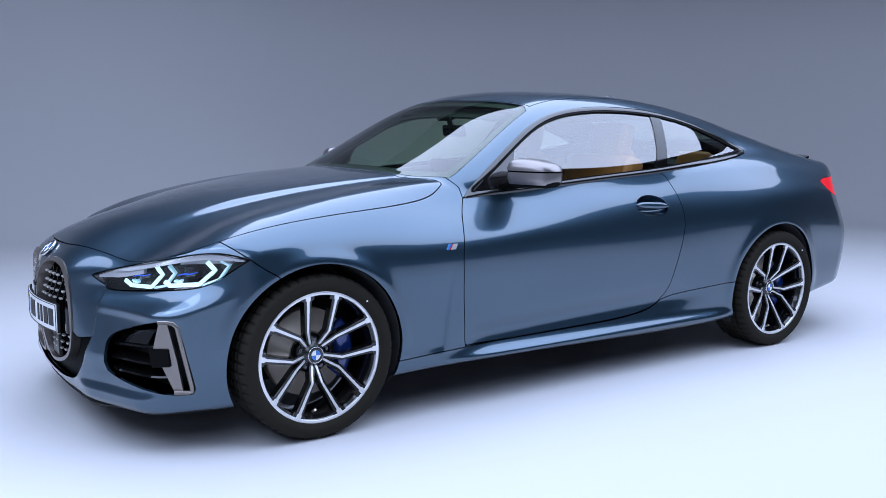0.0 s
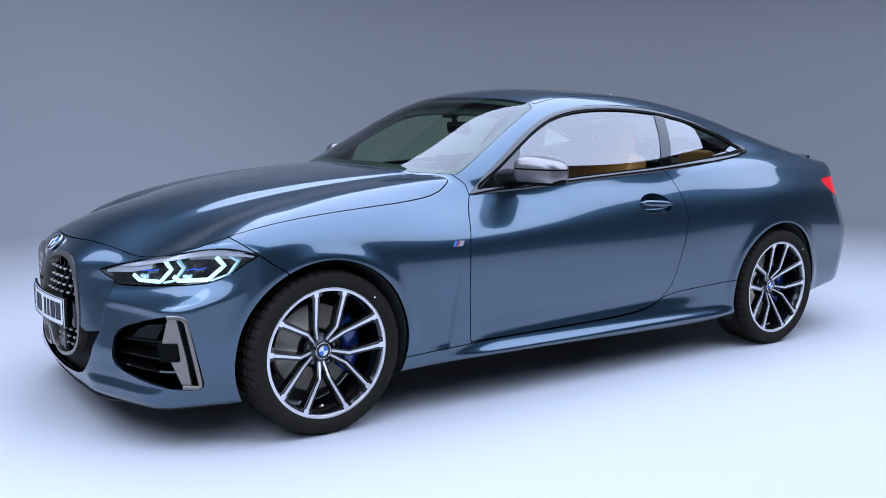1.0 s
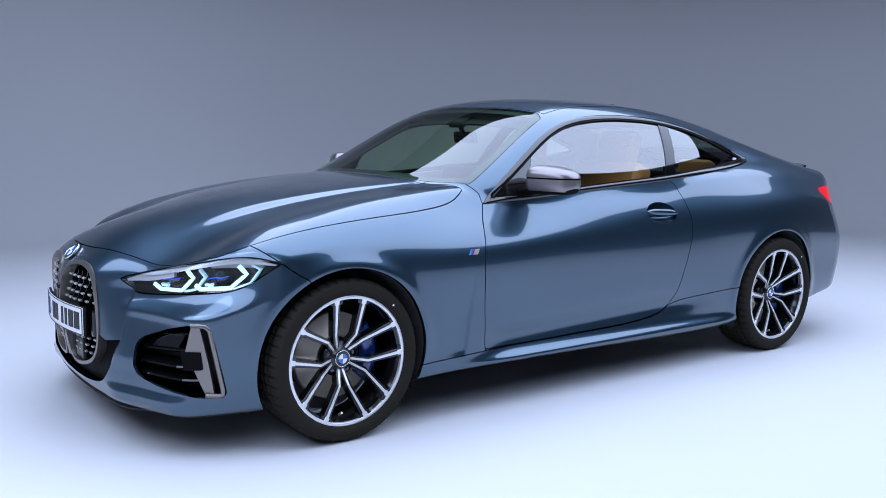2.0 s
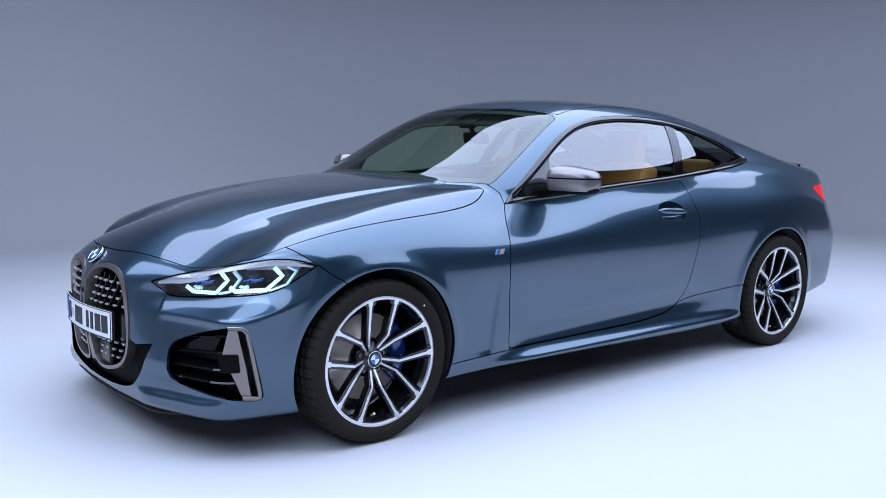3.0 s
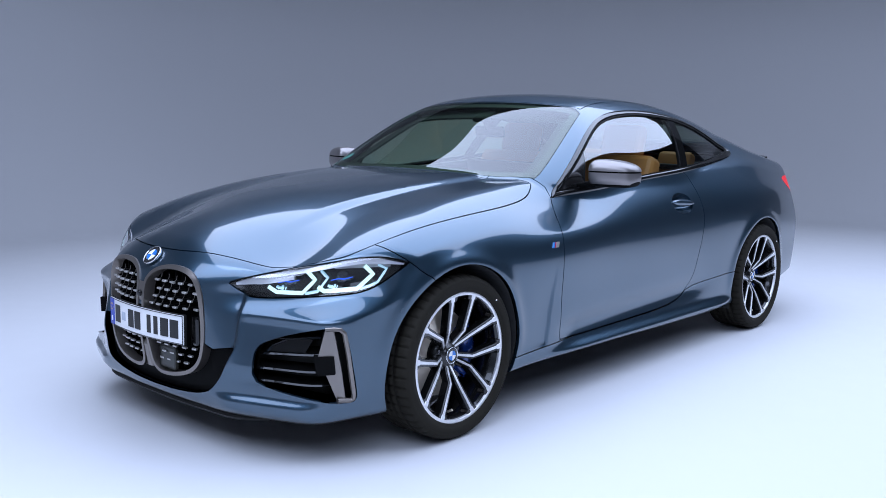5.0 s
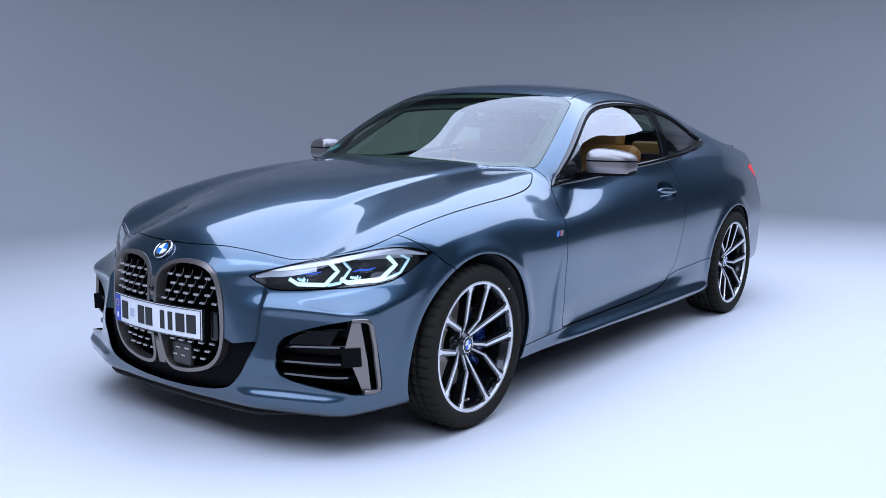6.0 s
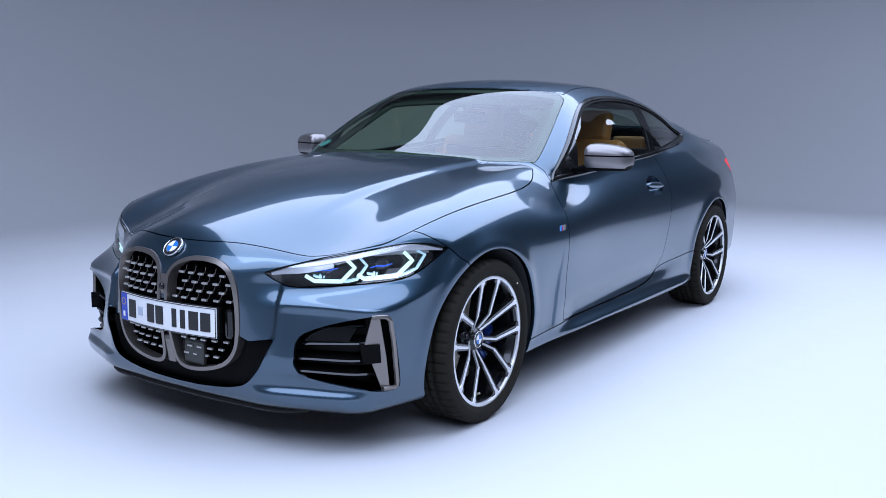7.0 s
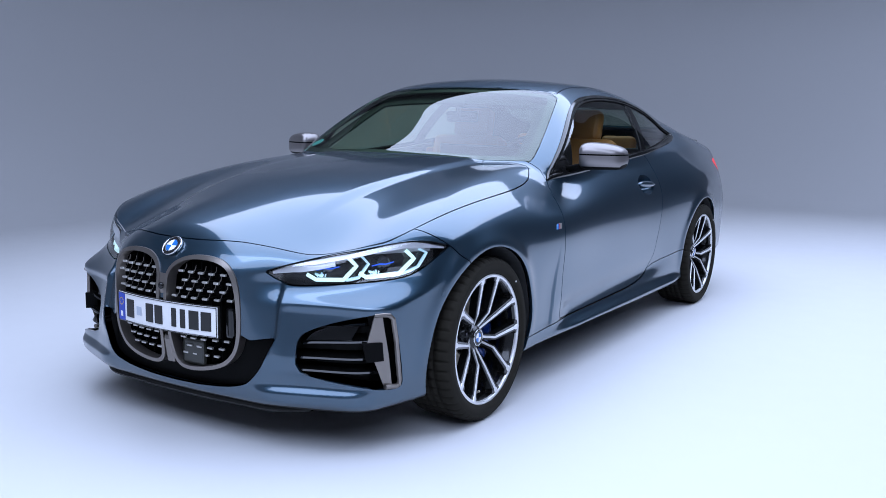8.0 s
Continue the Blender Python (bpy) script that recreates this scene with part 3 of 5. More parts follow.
hang("hood", hood.both().shell("hood", PAINT), car)
hang("front_bumper", bumper.both().shell("front_bumper", PAINT), car)
hang("roof_panel", roof.both().shell("roof_panel", PAINT), car)
hang("trunk_lid", trunk.both().shell("trunk_lid", PAINT), car)
hang("rear_bumper", rear_bumper.both().shell("rear_bumper", PAINT), car)
hang("underbody", under.both().shell("underbody", BLACK_PLASTIC), car, "black plastic underbody")
hang("windscreen", screen.both().shell("windscreen", WINDSCREEN, 0.005), car, "laminated clear windscreen")
hang("rear_window", back.both().shell("rear_window", GLASS_DARK, 0.005), car, "tinted rear window")
cup, door = door.split(handle_zone, 0.0)
doors = []
for flip in (False, True):
    half = (lambda p: p.other()) if flip else (lambda p: p)
    hang("front_fender", half(fender).shell("front_fender", PAINT), car)
    hang("side_frame", half(rest).shell("side_frame", PAINT), car)
    hang("side_sill", half(sill).shell("side_sill", PAINT), car)
    doors.append(hang("door", half(door).shell("door", PAINT), car))
    hang("tail_light", half(tail_lamp).shell("tail_light", RED_LENS, 0.02), car, "red glowing tail light lens")


# ---- side windows ----
def pillar_x(z):
    return 1.988 + 0.403 * (z - 1.005)


trim_in, trim = side_glass.split(zone_side(lambda x, z: glass_area(x, z) + 0.027, 0.4), 0.0)
seal, trim = trim.split(zone_side(lambda x, z: glass_area(x, z) + 0.021, 0.4), 0.0)


def rounded(piece, area, inner, outer, rise, tilt):
    """The band between two distances from an outline, bulged like a half-round moulding."""
    x, z, e = piece.v[:, 0], piece.v[:, 2], 0.002
    t = np.clip((area(x, z) - inner) / (outer - inner) * 2 - 1, -1, 1)
    way = np.stack([area(x + e, z) - area(x - e, z), np.zeros(len(x)), area(x, z + e) - area(x, z - e)], 1) / (2 * e)
    n = piece.n + tilt * t[:, None] * way
    return Piece(piece.v + (rise * (1 - t * t))[:, None] * piece.n, n / np.linalg.norm(n, axis=1)[:, None], piece.quads, piece.odd)


trim = rounded(trim, glass_area, -0.021, 0.0, 0.005, 0.75)
sail, panes = trim_in.split(lambda x, s, z: x - 1.008 - 0.42 * (z - 0.94), 0.001)
strip, panes = panes.split(lambda x, s, z: np.abs(x - pillar_x(z) - 0.016) - 0.040, 0.001)
front_pane, rear_pane = panes.split(lambda x, s, z: x - pillar_x(z), 0.0)
for flip, one in zip((False, True), doors):
    half = (lambda p: p.other()) if flip else (lambda p: p)
    hang("window_trim", half(trim.moved(0.003)).shell("window_trim", TRIM_GLOSS, 0.016), car, "gloss black window surround")
    hang("window_seal", half(seal.moved(0.004)).shell("window_seal", BLACK_MATT, 0.016), car, "black rubber window seal")
    hang("mirror_sail", half(sail.moved(0.001)).shell("mirror_sail", TRIM_GLOSS, 0.01), one, "black mirror mounting panel")
    hang("window_pane", half(front_pane.moved(-0.003)).shell("window_pane", GLASS_SIDE, 0.004), one)
    hang("pillar_cover", half(strip).shell("pillar_cover", BLACK_GLOSS, 0.02), car, "gloss black pillar cover")
    hang("quarter_window", half(rear_pane.moved(-0.002)).shell("quarter_window", GLASS_SIDE, 0.004), car)
    # door handle: a bowl pressed into the door, and a grip across it
    bowl = half(cup)
    u, w = (bowl.v[:, 0] - 1.865) / 0.108, (bowl.v[:, 2] - 0.829 + 0.06 * (bowl.v[:, 0] - 1.865)) / 0.055
    deep = 0.085 * np.clip(1 - (u * u + w * w), 0, 1) ** 0.5
    pressed = Piece(bowl.v - deep[:, None] * bowl.n, bowl.n, bowl.quads, bowl.odd)
    hang("handle_bowl", mesh_of("handle_bowl", pressed.v, pressed.faces(), PAINT), one)
    grip = bmesh.new()
    rows = []
    for k in range(15):
        x = 1.757 + 0.216 * k / 14
        z = 0.833 - 0.06 * (x - 1.865)
        p = at_side(x, z)
        fat = 0.014 * (1 - abs(2 * k / 14 - 1) ** 4) + 0.004
        rows.append([grip.verts.new((x, (-1 if not flip else 1) * (-p[1] + dy), z + dz * fat))
                     for dy, dz in ((-0.012, -0.8), (0.004, -1.0), (0.011, -0.6), (0.013, 0.0), (0.011, 0.6), (0.004, 1.0), (-0.012, 0.8))])
    for a, b in zip(rows, rows[1:]):
        for i in range(6):
            grip.faces.new((a[i], a[i + 1], b[i + 1], b[i]))
    grip.faces.new(rows[0])
    grip.faces.new(rows[-1][::-1])
    bmesh.ops.recalc_face_normals(grip, faces=grip.faces)
    part("door_handle", grip, PAINT, one, "", True)

# windscreen edge print, under the glass
edge_print, _ = screen.split(zone_top(lambda x, s: -(screen_area(x, s) + 0.045), 0.9), 0.0)
hang("screen_border", edge_print.both().moved(-0.009).shell("screen_border", BORDER, 0.001), car, "dark printed border of the windscreen")


# dark trim of the pillars, cowl and roof edge, seen through the windscreen
inner_rim, _ = screen.split(zone_top(lambda x, s: -(screen_area(x, s) + 0.10), 0.9), 0.0)
hang("screen_rim_trim", inner_rim.both().moved(-0.045).shell("screen_rim_trim", LINING, 0.01), car, "anthracite trim round the windscreen")


# ---- door mirrors ----
def mirror_rows(flip):
    """Rings of the mirror housing, from its inner to its outer end."""
    rows = []
    for k in range(21):
        u = k / 20
        s = 0.830 + 0.206 * u
        end = (1 - (1 - u) ** 16) ** 0.5 * (1 - u ** 14) ** 0.5
        end = 0.35 + 0.65 * end
        top = 1.083 - 0.030 * (u - 0.35) ** 2 - 0.014 * u ** 2
        low = 0.950 + 0.004 * u
        front, rear = 0.930 + 0.075 * u ** 1.4, 1.090 + 0.030 * u
        cx, cz, hx, hz = (front + rear) / 2 + 0.02 * (1 - end), (top + low) / 2, (rear - front) / 2, (top - low) / 2
        ring = []
        for j in range(32):
            a = 2 * math.pi * j / 32
            c, d = math.cos(a), math.sin(a)
            m = (abs(c) ** 3.2 + abs(d) ** 3.2) ** (-1 / 3.2)
            ring.append((cx + hx * end * m * c, (1 if flip else -1) * s, cz + hz * end * m * d))
        rows.append(ring)
    return rows


def cut_away(b, at, normal):
    """Keeps what lies behind the plane."""
    bmesh.ops.bisect_plane(b, geom=b.verts[:] + b.edges[:] + b.faces[:], plane_co=at, plane_no=normal, clear_outer=True)


def mirror_shell(flip, *planes):
    b = bmesh.new()
    vs = [[b.verts.new(p) for p in r] for r in mirror_rows(flip)]
    for r0, r1 in zip(vs, vs[1:]):
        for j in range(32):
            b.faces.new((r0[j], r0[(j + 1) % 32], r1[(j + 1) % 32], r1[j]))
    for r in (vs[0], vs[-1]):
        b.faces.new(r)
    bmesh.ops.recalc_face_normals(b, faces=b.faces)
    for at, normal in planes:
        cut_away(b, at, normal)
    return b


for flip, one in zip((False, True), doors):
    side = 1 if flip else -1
    seam, belly, corner = (0, 0, 1.027), (0, 0, 0.968), (0, side * 1.020, 0.968)
    slant, back_slant = (0, side * 0.72, -0.69), (0, -side * 0.72, 0.69)
    dark_band = mirror_shell(flip, ((0, 0, 1.031), (0, 0, 1)), ((0, 0, 1.019), (0, 0, -1)))
    bmesh.ops.scale(dark_band, vec=(0.955, 0.975, 1), verts=dark_band.verts, space=Matrix.Translation((-1.02, -side * 0.93, -1.026)))
    part("mirror_cap", mirror_shell(flip, ((0, 0, 1.0285), (0, 0, -1))), MIRROR_CAP, one, "satin silver mirror cap", True)
    part("mirror_seam", dark_band, BLACK_MATT, one, "dark seam of the mirror", True)
    lower_shell = mirror_shell(flip, ((0, 0, 1.0215), (0, 0, 1)), (belly, (0, 0, -1)), (corner, slant))
    dark_shell = mirror_shell(flip, (belly, (0, 0, 1)))
    dark_corner = mirror_shell(flip, (seam, (0, 0, 1)), (belly, (0, 0, -1)), (corner, back_slant))
    for b in (lower_shell, dark_shell, dark_corner):
        bmesh.ops.scale(b, vec=(0.975, 0.992, 0.99), verts=b.verts, space=Matrix.Translation((-1.02, -side * 0.93, -1.026)))
    part("mirror_base", lower_shell, MIRROR_CAP, one, "satin silver lower mirror shell", True)
    part("mirror_underside", dark_shell, BLACK_MATT, one, "black mirror underside", True)
    part("mirror_corner", dark_corner, BLACK_MATT, one, "black lower mirror corner", True)
    part("mirror_glass", box_bm((0.006, 0.130, 0.066), (1.094, side * 0.922, 1.022), Matrix.Rotation(side * 0.12, 3, "Z"), 0.003), CHROME, one)
    foot = tube_bm([(0.985, side * 0.752, 0.948), (0.98, side * 0.79, 0.953), (0.99, side * 0.84, 0.964), (1.005, side * 0.885, 0.970)], 0.024, 10, 0.45)
    part("mirror_foot", foot, BLACK_MATT, one, "black mirror arm", True)
    part("mirror_stalk", box_bm((0.075, 0.035, 0.03), (0.972, side * 0.757, 0.950), None, 0.010), BLACK_MATT, one)


# ---- headlights ----
def lamp_ribbon(points, wide, thick, sink, tips=(1.0, 1.0)):
    """A flat bar that follows the lamp's face through (q, z) points; tips: how wide its ends are, as shares."""
    b = bmesh.new()
    pts = []
    for (q0, z0), (q1, z1) in zip(points, points[1:]):
        n = max(2, int(math.hypot(q1 - q0, z1 - z0) / 0.012))
        pts += [(q0 + (q1 - q0) * k / n, z0 + (z1 - z0) * k / n) for k in range(n)]
    pts.append(points[-1])
    rows = []
    for i, (q, z) in enumerate(pts):
        a, c = pts[max(i - 1, 0)], pts[min(i + 1, len(pts) - 1)]
        dq, dz = c[0] - a[0], c[1] - a[1]
        m = math.hypot(dq, dz)
        near = (min(1.0, tips[0] + (1 - tips[0]) * i / 7), min(1.0, tips[1] + (1 - tips[1]) * (len(pts) - 1 - i) / 7))
        nq, nz = -dz / m * wide * min(near) / 2, dq / m * wide * min(near) / 2
        row = []
        for e, t in ((-1, 0), (1, 0), (1, thick), (-1, thick)):
            p = at_corner(q + e * nq, z + e * nz, sink + t)
            row.append(b.verts.new(p))
        rows.append(row)
    for r0, r1 in zip(rows, rows[1:]):
        for i in range(4):
            b.faces.new((r0[i], r0[(i + 1) % 4], r1[(i + 1) % 4], r1[i]))
    b.faces.new(rows[0])
    b.faces.new(rows[-1][::-1])
    bmesh.ops.recalc_face_normals(b, faces=b.faces)
    return b


IN = np.array([0.74, 0.67, 0.0])
lamps = []
for flip in (False, True):
    half = (lambda p: p.other()) if flip else (lambda p: p)
    sign = np.array([1, -1, 1]) if flip else np.array([1, 1, 1])
    holder = hang("headlight", half(lamp.moved(0, IN * 0.085)).shell("headlight", BLACK_GLOSS, back=-IN * sign * 0.080), car, "slim twin headlight with lit daytime rings")
    lamps.append(holder)
    hang("lens", half(lamp.moved(-0.001)).shell("lens", LAMP_GLASS, 0.004), holder, "clear headlight cover")


def lamp_part(name, bm, mat, label=""):
    a = part(name, bm, mat, lamps[0], label)
    twin(a, name, lamps[1])


lamp_part("daytime_light", lamp_ribbon([(-0.049, 0.630), (-0.017, 0.612), (0.079, 0.613), (0.126, 0.662), (0.096, 0.692)], 0.0125, 0.012, 0.022), LED, "white daytime ring")
lamp_part("daytime_light", lamp_ribbon([(0.135, 0.637), (0.159, 0.623), (0.277, 0.634), (0.334, 0.686), (0.303, 0.716)], 0.0135, 0.012, 0.022), LED, "white daytime ring")
lamp_part("light_guide", lamp_ribbon([(0.088, 0.609), (0.134, 0.619), (0.170, 0.668), (0.145, 0.694)], 0.008, 0.02, 0.032), LED_SOFT)
lamp_part("light_guide", lamp_ribbon([(0.287, 0.629), (0.349, 0.654), (0.382, 0.704), (0.351, 0.720)], 0.008, 0.02, 0.030), LED_SOFT)
lamp_part("light_guide", lamp_ribbon([(-0.020, 0.630), (0.004, 0.622), (0.004, 0.634)], 0.006, 0.02, 0.034), LED_SOFT)
lamp_part("light_guide", lamp_ribbon([(0.170, 0.640), (0.196, 0.634), (0.196, 0.645)], 0.006, 0.02, 0.034), LED_SOFT)
lamp_part("brow", lamp_ribbon([(0.195, 0.704), (0.270, 0.715), (0.330, 0.717), (0.395, 0.714)], 0.018, 0.02, 0.034, (0.3, 0.4)), BROW, "pale grey reflector blade")
for q, z in ((-0.012, 0.6255), (0.176, 0.6385)):
    for k in range(4):
        lamp_part("light_step", lamp_ribbon([(q + 0.009 * k, z - 0.004), (q + 0.009 * k + 0.003, z + 0.005)], 0.0035, 0.01, 0.030), LED_SOFT)
lamp_part("brow", lamp_ribbon([(-0.168, 0.636), (-0.100, 0.650), (-0.022, 0.662), (0.050, 0.672)], 0.031, 0.02, 0.012, (0.3, 0.6)), BROW, "pale grey reflector blade")
lamp_part("brow", lamp_ribbon([(-0.098, 0.661), (-0.010, 0.679), (0.090, 0.699), (0.215, 0.724), (0.300, 0.736), (0.375, 0.733), (0.446, 0.723)], 0.021, 0.04, 0.009, (0.3, 0.25)), BROW, "pale grey reflector blade")
for q, z in ((0.030, 0.652), (0.225, 0.668)):
    p = at_corner(q, z, 0.045)
    b = lathe_bm([(0.0, -0.006), (0.014, -0.004), (0.024, 0.004), (0.028, 0.014), (0.028, 0.03)], 24)
    bmesh.ops.transform(b, matrix=Matrix.Translation(p) @ Matrix.Rotation(radians(-48), 4, "Z"), verts=b.verts)
    lamp_part("projector", b, CHROME_DARK, "dark projector lens")
    lamp_part("blue_accent", lamp_ribbon([(q - 0.044, z - 0.008), (q - 0.016, z - 0.001), (q + 0.006, z - 0.002), (q + 0.036, z + 0.006)], 0.008, 0.006, 0.034, (0.3, 0.3)), LASER_BLUE, "blue lamp accent")

# ---- tail lights: unseen dark backing, added to keep their glow out of the cabin ----
backing, _ = whole.split(zone_side(lambda x, z: tail_area(x, z) - 0.05, 0.3), 0.0)
for flip in (False, True):
    half = (lambda p: p.other()) if flip else (lambda p: p)
    hang("tail_light_back", half(backing.moved(-0.022)).shell("tail_light_back", BLACK_PLASTIC, 0.01), car)

# ---- grille ----
opening, frame_band = kidney.split(zone_front(lambda s, z: kidney_area(s, z) + 0.0145, 0.0), 0.0)
grille = hang("grille", kidney.both().moved(0, (0.075, 0, 0)).shell("grille", BLACK_MATT, back=(-0.072, 0, 0)), car, "double grille with grey surround")
for flip in (False, True):
    half = (lambda p: p.other()) if flip else (lambda p: p)
    hang("surround", half(frame_band.moved(0.005)).shell("surround", SATIN_GREY, back=(0.045, 0, 0)), grille, "satin grey metal surround")
centre = bmesh.new()
rows = []
for z in np.linspace(0.275, 0.612, 24):
    p = at_front(0.0, z)
    w = 0.020
    p = p + np.array([0.030 * float(ramp(np.array(z), 0.37, 0.40) * ramp(np.array(z), 0.545, 0.515)), 0, 0])
    rows.append([centre.verts.new((p[0] + dx, y, z)) for y, dx in ((-w, 0.04), (-w, 0.0), (-w * 0.6, -0.004), (w * 0.6, -0.004), (w, 0.0), (w, 0.04))])
for a, b in zip(rows, rows[1:]):
    for i in range(5):
        centre.faces.new((a[i], a[i + 1], b[i + 1], b[i]))
bmesh.ops.recalc_face_normals(centre, faces=centre.faces)
part("centre_bar", centre, SATIN_GREY, grille, "grey centre bar")
# small bright studs in staggered rows on dark stems
stud = box_bm((0.012, 0.025, 0.0085), (0, 0, 0), None, 0.002, 1)
stud_me = bpy.data.meshes.new("stud")
stud.to_mesh(stud_me)
stud.free()
stud_me.materials.append(STUD)
stem = bmesh.new()
box_bm((0.05, 0.016, 0.006), (0.030, 0, 0), None, 0.002, 1, stem)
stem_me = bpy.data.meshes.new("stem")
stem.to_mesh(stem_me)
stem.free()
stem_me.materials.append(BLACK_MATT)
wire = tube_bm([(0.004, -0.010, 0.003), (0.010, -0.013, 0.012), (0.010, -0.0165, 0.0265)], 0.0008, 4)
wire_me = bpy.data.meshes.new("wire")
wire.to_mesh(wire_me)
wire.free()
wire_me.materials.append(SATIN_GREY)
for row in range(13):
    z = 0.288 + 0.0305 * row
    for col in range(-7, 8):
        y = 0.047 * col + (0.0235 if row % 2 else 0.0)
        if kidney_area(np.array([abs(y)]), np.array([z]))[0] > -0.034 or (abs(y) < 0.268 and 0.388 < z < 0.528):
            continue
        p = at_front(-abs(y), z)
        for name, me in (("stud", stud_me), ("stem", stem_me), ("wire", wire_me)) if z > 0.5 else (("stud", stud_me), ("stem", stem_me)):
            ob = hang(name, me, grille)
            ob.location = (p[0] + 0.018, y, z)
# mesh ribs behind the studs
for k in range(7):
    for sgn in (-1, 1):
        y = sgn * (0.045 + 0.044 * k)
        zs = np.linspace(0.25, 0.69, 90)
        zs = zs[kidney_area(np.full(90, abs(y)), zs) < -0.020]
        if not len(zs):
            continue
        b = box_bm((0.03, 0.004, zs[-1] - zs[0]), (-0.765 + 0.25 * y * y, y, (zs[0] + zs[-1]) / 2), None, 0.001, 1)
        part("rib", b, BLACK_MATT, grille)
part("radar_cover", box_bm((0.012, 0.11, 0.095), (-0.796, -0.110, 0.328), None, 0.012), RADAR, grille, "dark sensor cover")
part("front_camera", lathe_bm([(0.0, 0.0), (0.009, 0.001), (0.012, 0.004), (0.012, 0.02)], 20), BLACK_GLOSS, grille).matrix_world = pose(-0.856, 0, 0.566, 0, 0, -90)
part("side_sensor", box_bm((0.02, 0.035, 0.11), (-0.79, -0.290, 0.455), None, 0.01), BLACK_GLOSS, grille, "black sensor block")

# lower intake around the grille
hang("lower_intake", lower.moved(0, (0.03, 0, 0)).both().shell("lower_intake", BLACK_MATT, back=(-0.03, 0, 0)), car, "gloss black lower intake")

# ---- number plate: blank with plain bars ----
plate = None


def plate_x(y):
    return -0.854 + 0.42 * y * y


def plate_sheet(name, y0, y1, z0, z1, lift, thick, mat, bevel=True, label=""):
    b = bmesh.new()
    rows, n = [], max(2, int(abs(y1 - y0) / 0.03) + 1)
    for k in range(n + 1):
        y = y0 + (y1 - y0) * k / n
        x = plate_x(y) - lift
        rows.append([b.verts.new(c) for c in ((x, y, z0), (x, y, z1), (x + thick, y, z1), (x + thick, y, z0))])
    for a, c in zip(rows, rows[1:]):
        for i in range(4):
            b.faces.new((a[i], a[(i + 1) % 4], c[(i + 1) % 4], c[i]))
    b.faces.new(rows[0])
    b.faces.new(rows[-1][::-1])
    bmesh.ops.recalc_face_normals(b, faces=b.faces)
    return part(name, b, mat, plate or car, label)


plate = plate_sheet("number_plate", -0.2625, 0.2625, 0.4005, 0.5155, -0.001, 0.010, BLACK_PLASTIC, True, "white number plate with dark bars in a black holder")
plate_sheet("plate_sheet", -0.260, 0.260, 0.403, 0.513, 0.002, 0.006, WHITE)
plate_sheet("blue_band", 0.215, 0.257, 0.406, 0.510, 0.0045, 0.003, EU_BLUE)
for y, w in ((0.176, 0.046), (0.058, 0.040), (0.008, 0.040), (-0.070, 0.022), (-0.112, 0.022), (-0.162, 0.042), (-0.215, 0.042)):
    plate_sheet("bar", y - w / 2, y + w / 2, 0.424, 0.492, 0.0045, 0.003, INK)
plate_sheet("band_mark", 0.228, 0.242, 0.420, 0.440, 0.0055, 0.003, WHITE)
for k in range(12):
    a = radians(30 * k)
    y, z = 0.236 + 0.013 * math.cos(a), 0.478 + 0.013 * math.sin(a)
    plate_sheet("band_dot", y - 0.0016, y + 0.0016, z - 0.0016, z + 0.0016, 0.0055, 0.003, YELLOW)
plate_sheet("seal", 0.106, 0.134, 0.440, 0.472, 0.0045, 0.003, SEAL)
for y0, y1, z0, z1 in ((-0.258, 0.258, 0.5095, 0.5115), (-0.258, 0.258, 0.4045, 0.4065), (-0.2585, -0.2565, 0.4045, 0.5115)):
    plate_sheet("border", y0, y1, z0, z1, 0.0042, 0.003, INK)


# ---- round emblems, plain quarters ----
def emblem(name, radius, m, parent):
    """A dark ring round four quarters, two blue and two white; it faces -y before m."""
    base = part(name, lathe_bm([(0.0, -0.004), (radius * 0.62, -0.0035), (radius * 0.64, -0.006), (radius * 0.94, -0.005), (radius, 0.0), (radius, 0.006), (0.0, 0.006)], 40), EMBLEM_RING, parent, "round blue and white emblem", True)
    base.matrix_world = m
    holder = parent if parent.parent else base
    rim = part("emblem_edge", lathe_bm([(radius * 0.93, -0.004), (radius * 0.97, -0.007), (radius * 1.02, -0.004), (radius * 1.02, 0.004), (radius * 0.93, 0.004)], 40, None, True), CHROME, holder, "", True)
    if holder is parent:
        rim.matrix_world = m
    for k in range(4):
        b = bmesh.new()
        r = radius * 0.60
        arc = [(r * math.sin(a), -0.0062, r * math.cos(a)) for a in (math.pi / 2 * (k + j / 8) for j in range(9))]
        prism_bm([(0, -0.0062, 0)] + arc, (0, 0.002, 0), b)
        q = part("emblem_quarter", b, WHITE if k % 2 else BLUE_ENAMEL, holder)
        if holder is parent:
            q.matrix_world = m


nose_at = at_front(0.0, 0.700)
nose_n = facing(nose_at)
emblem("hood_emblem", 0.041, Matrix.Translation(nose_at + 0.007 * nose_n) @ Matrix.Rotation(radians(-90), 4, "Z") @ Matrix.Rotation(-math.asin(nose_n[2]), 4, "X"), car)

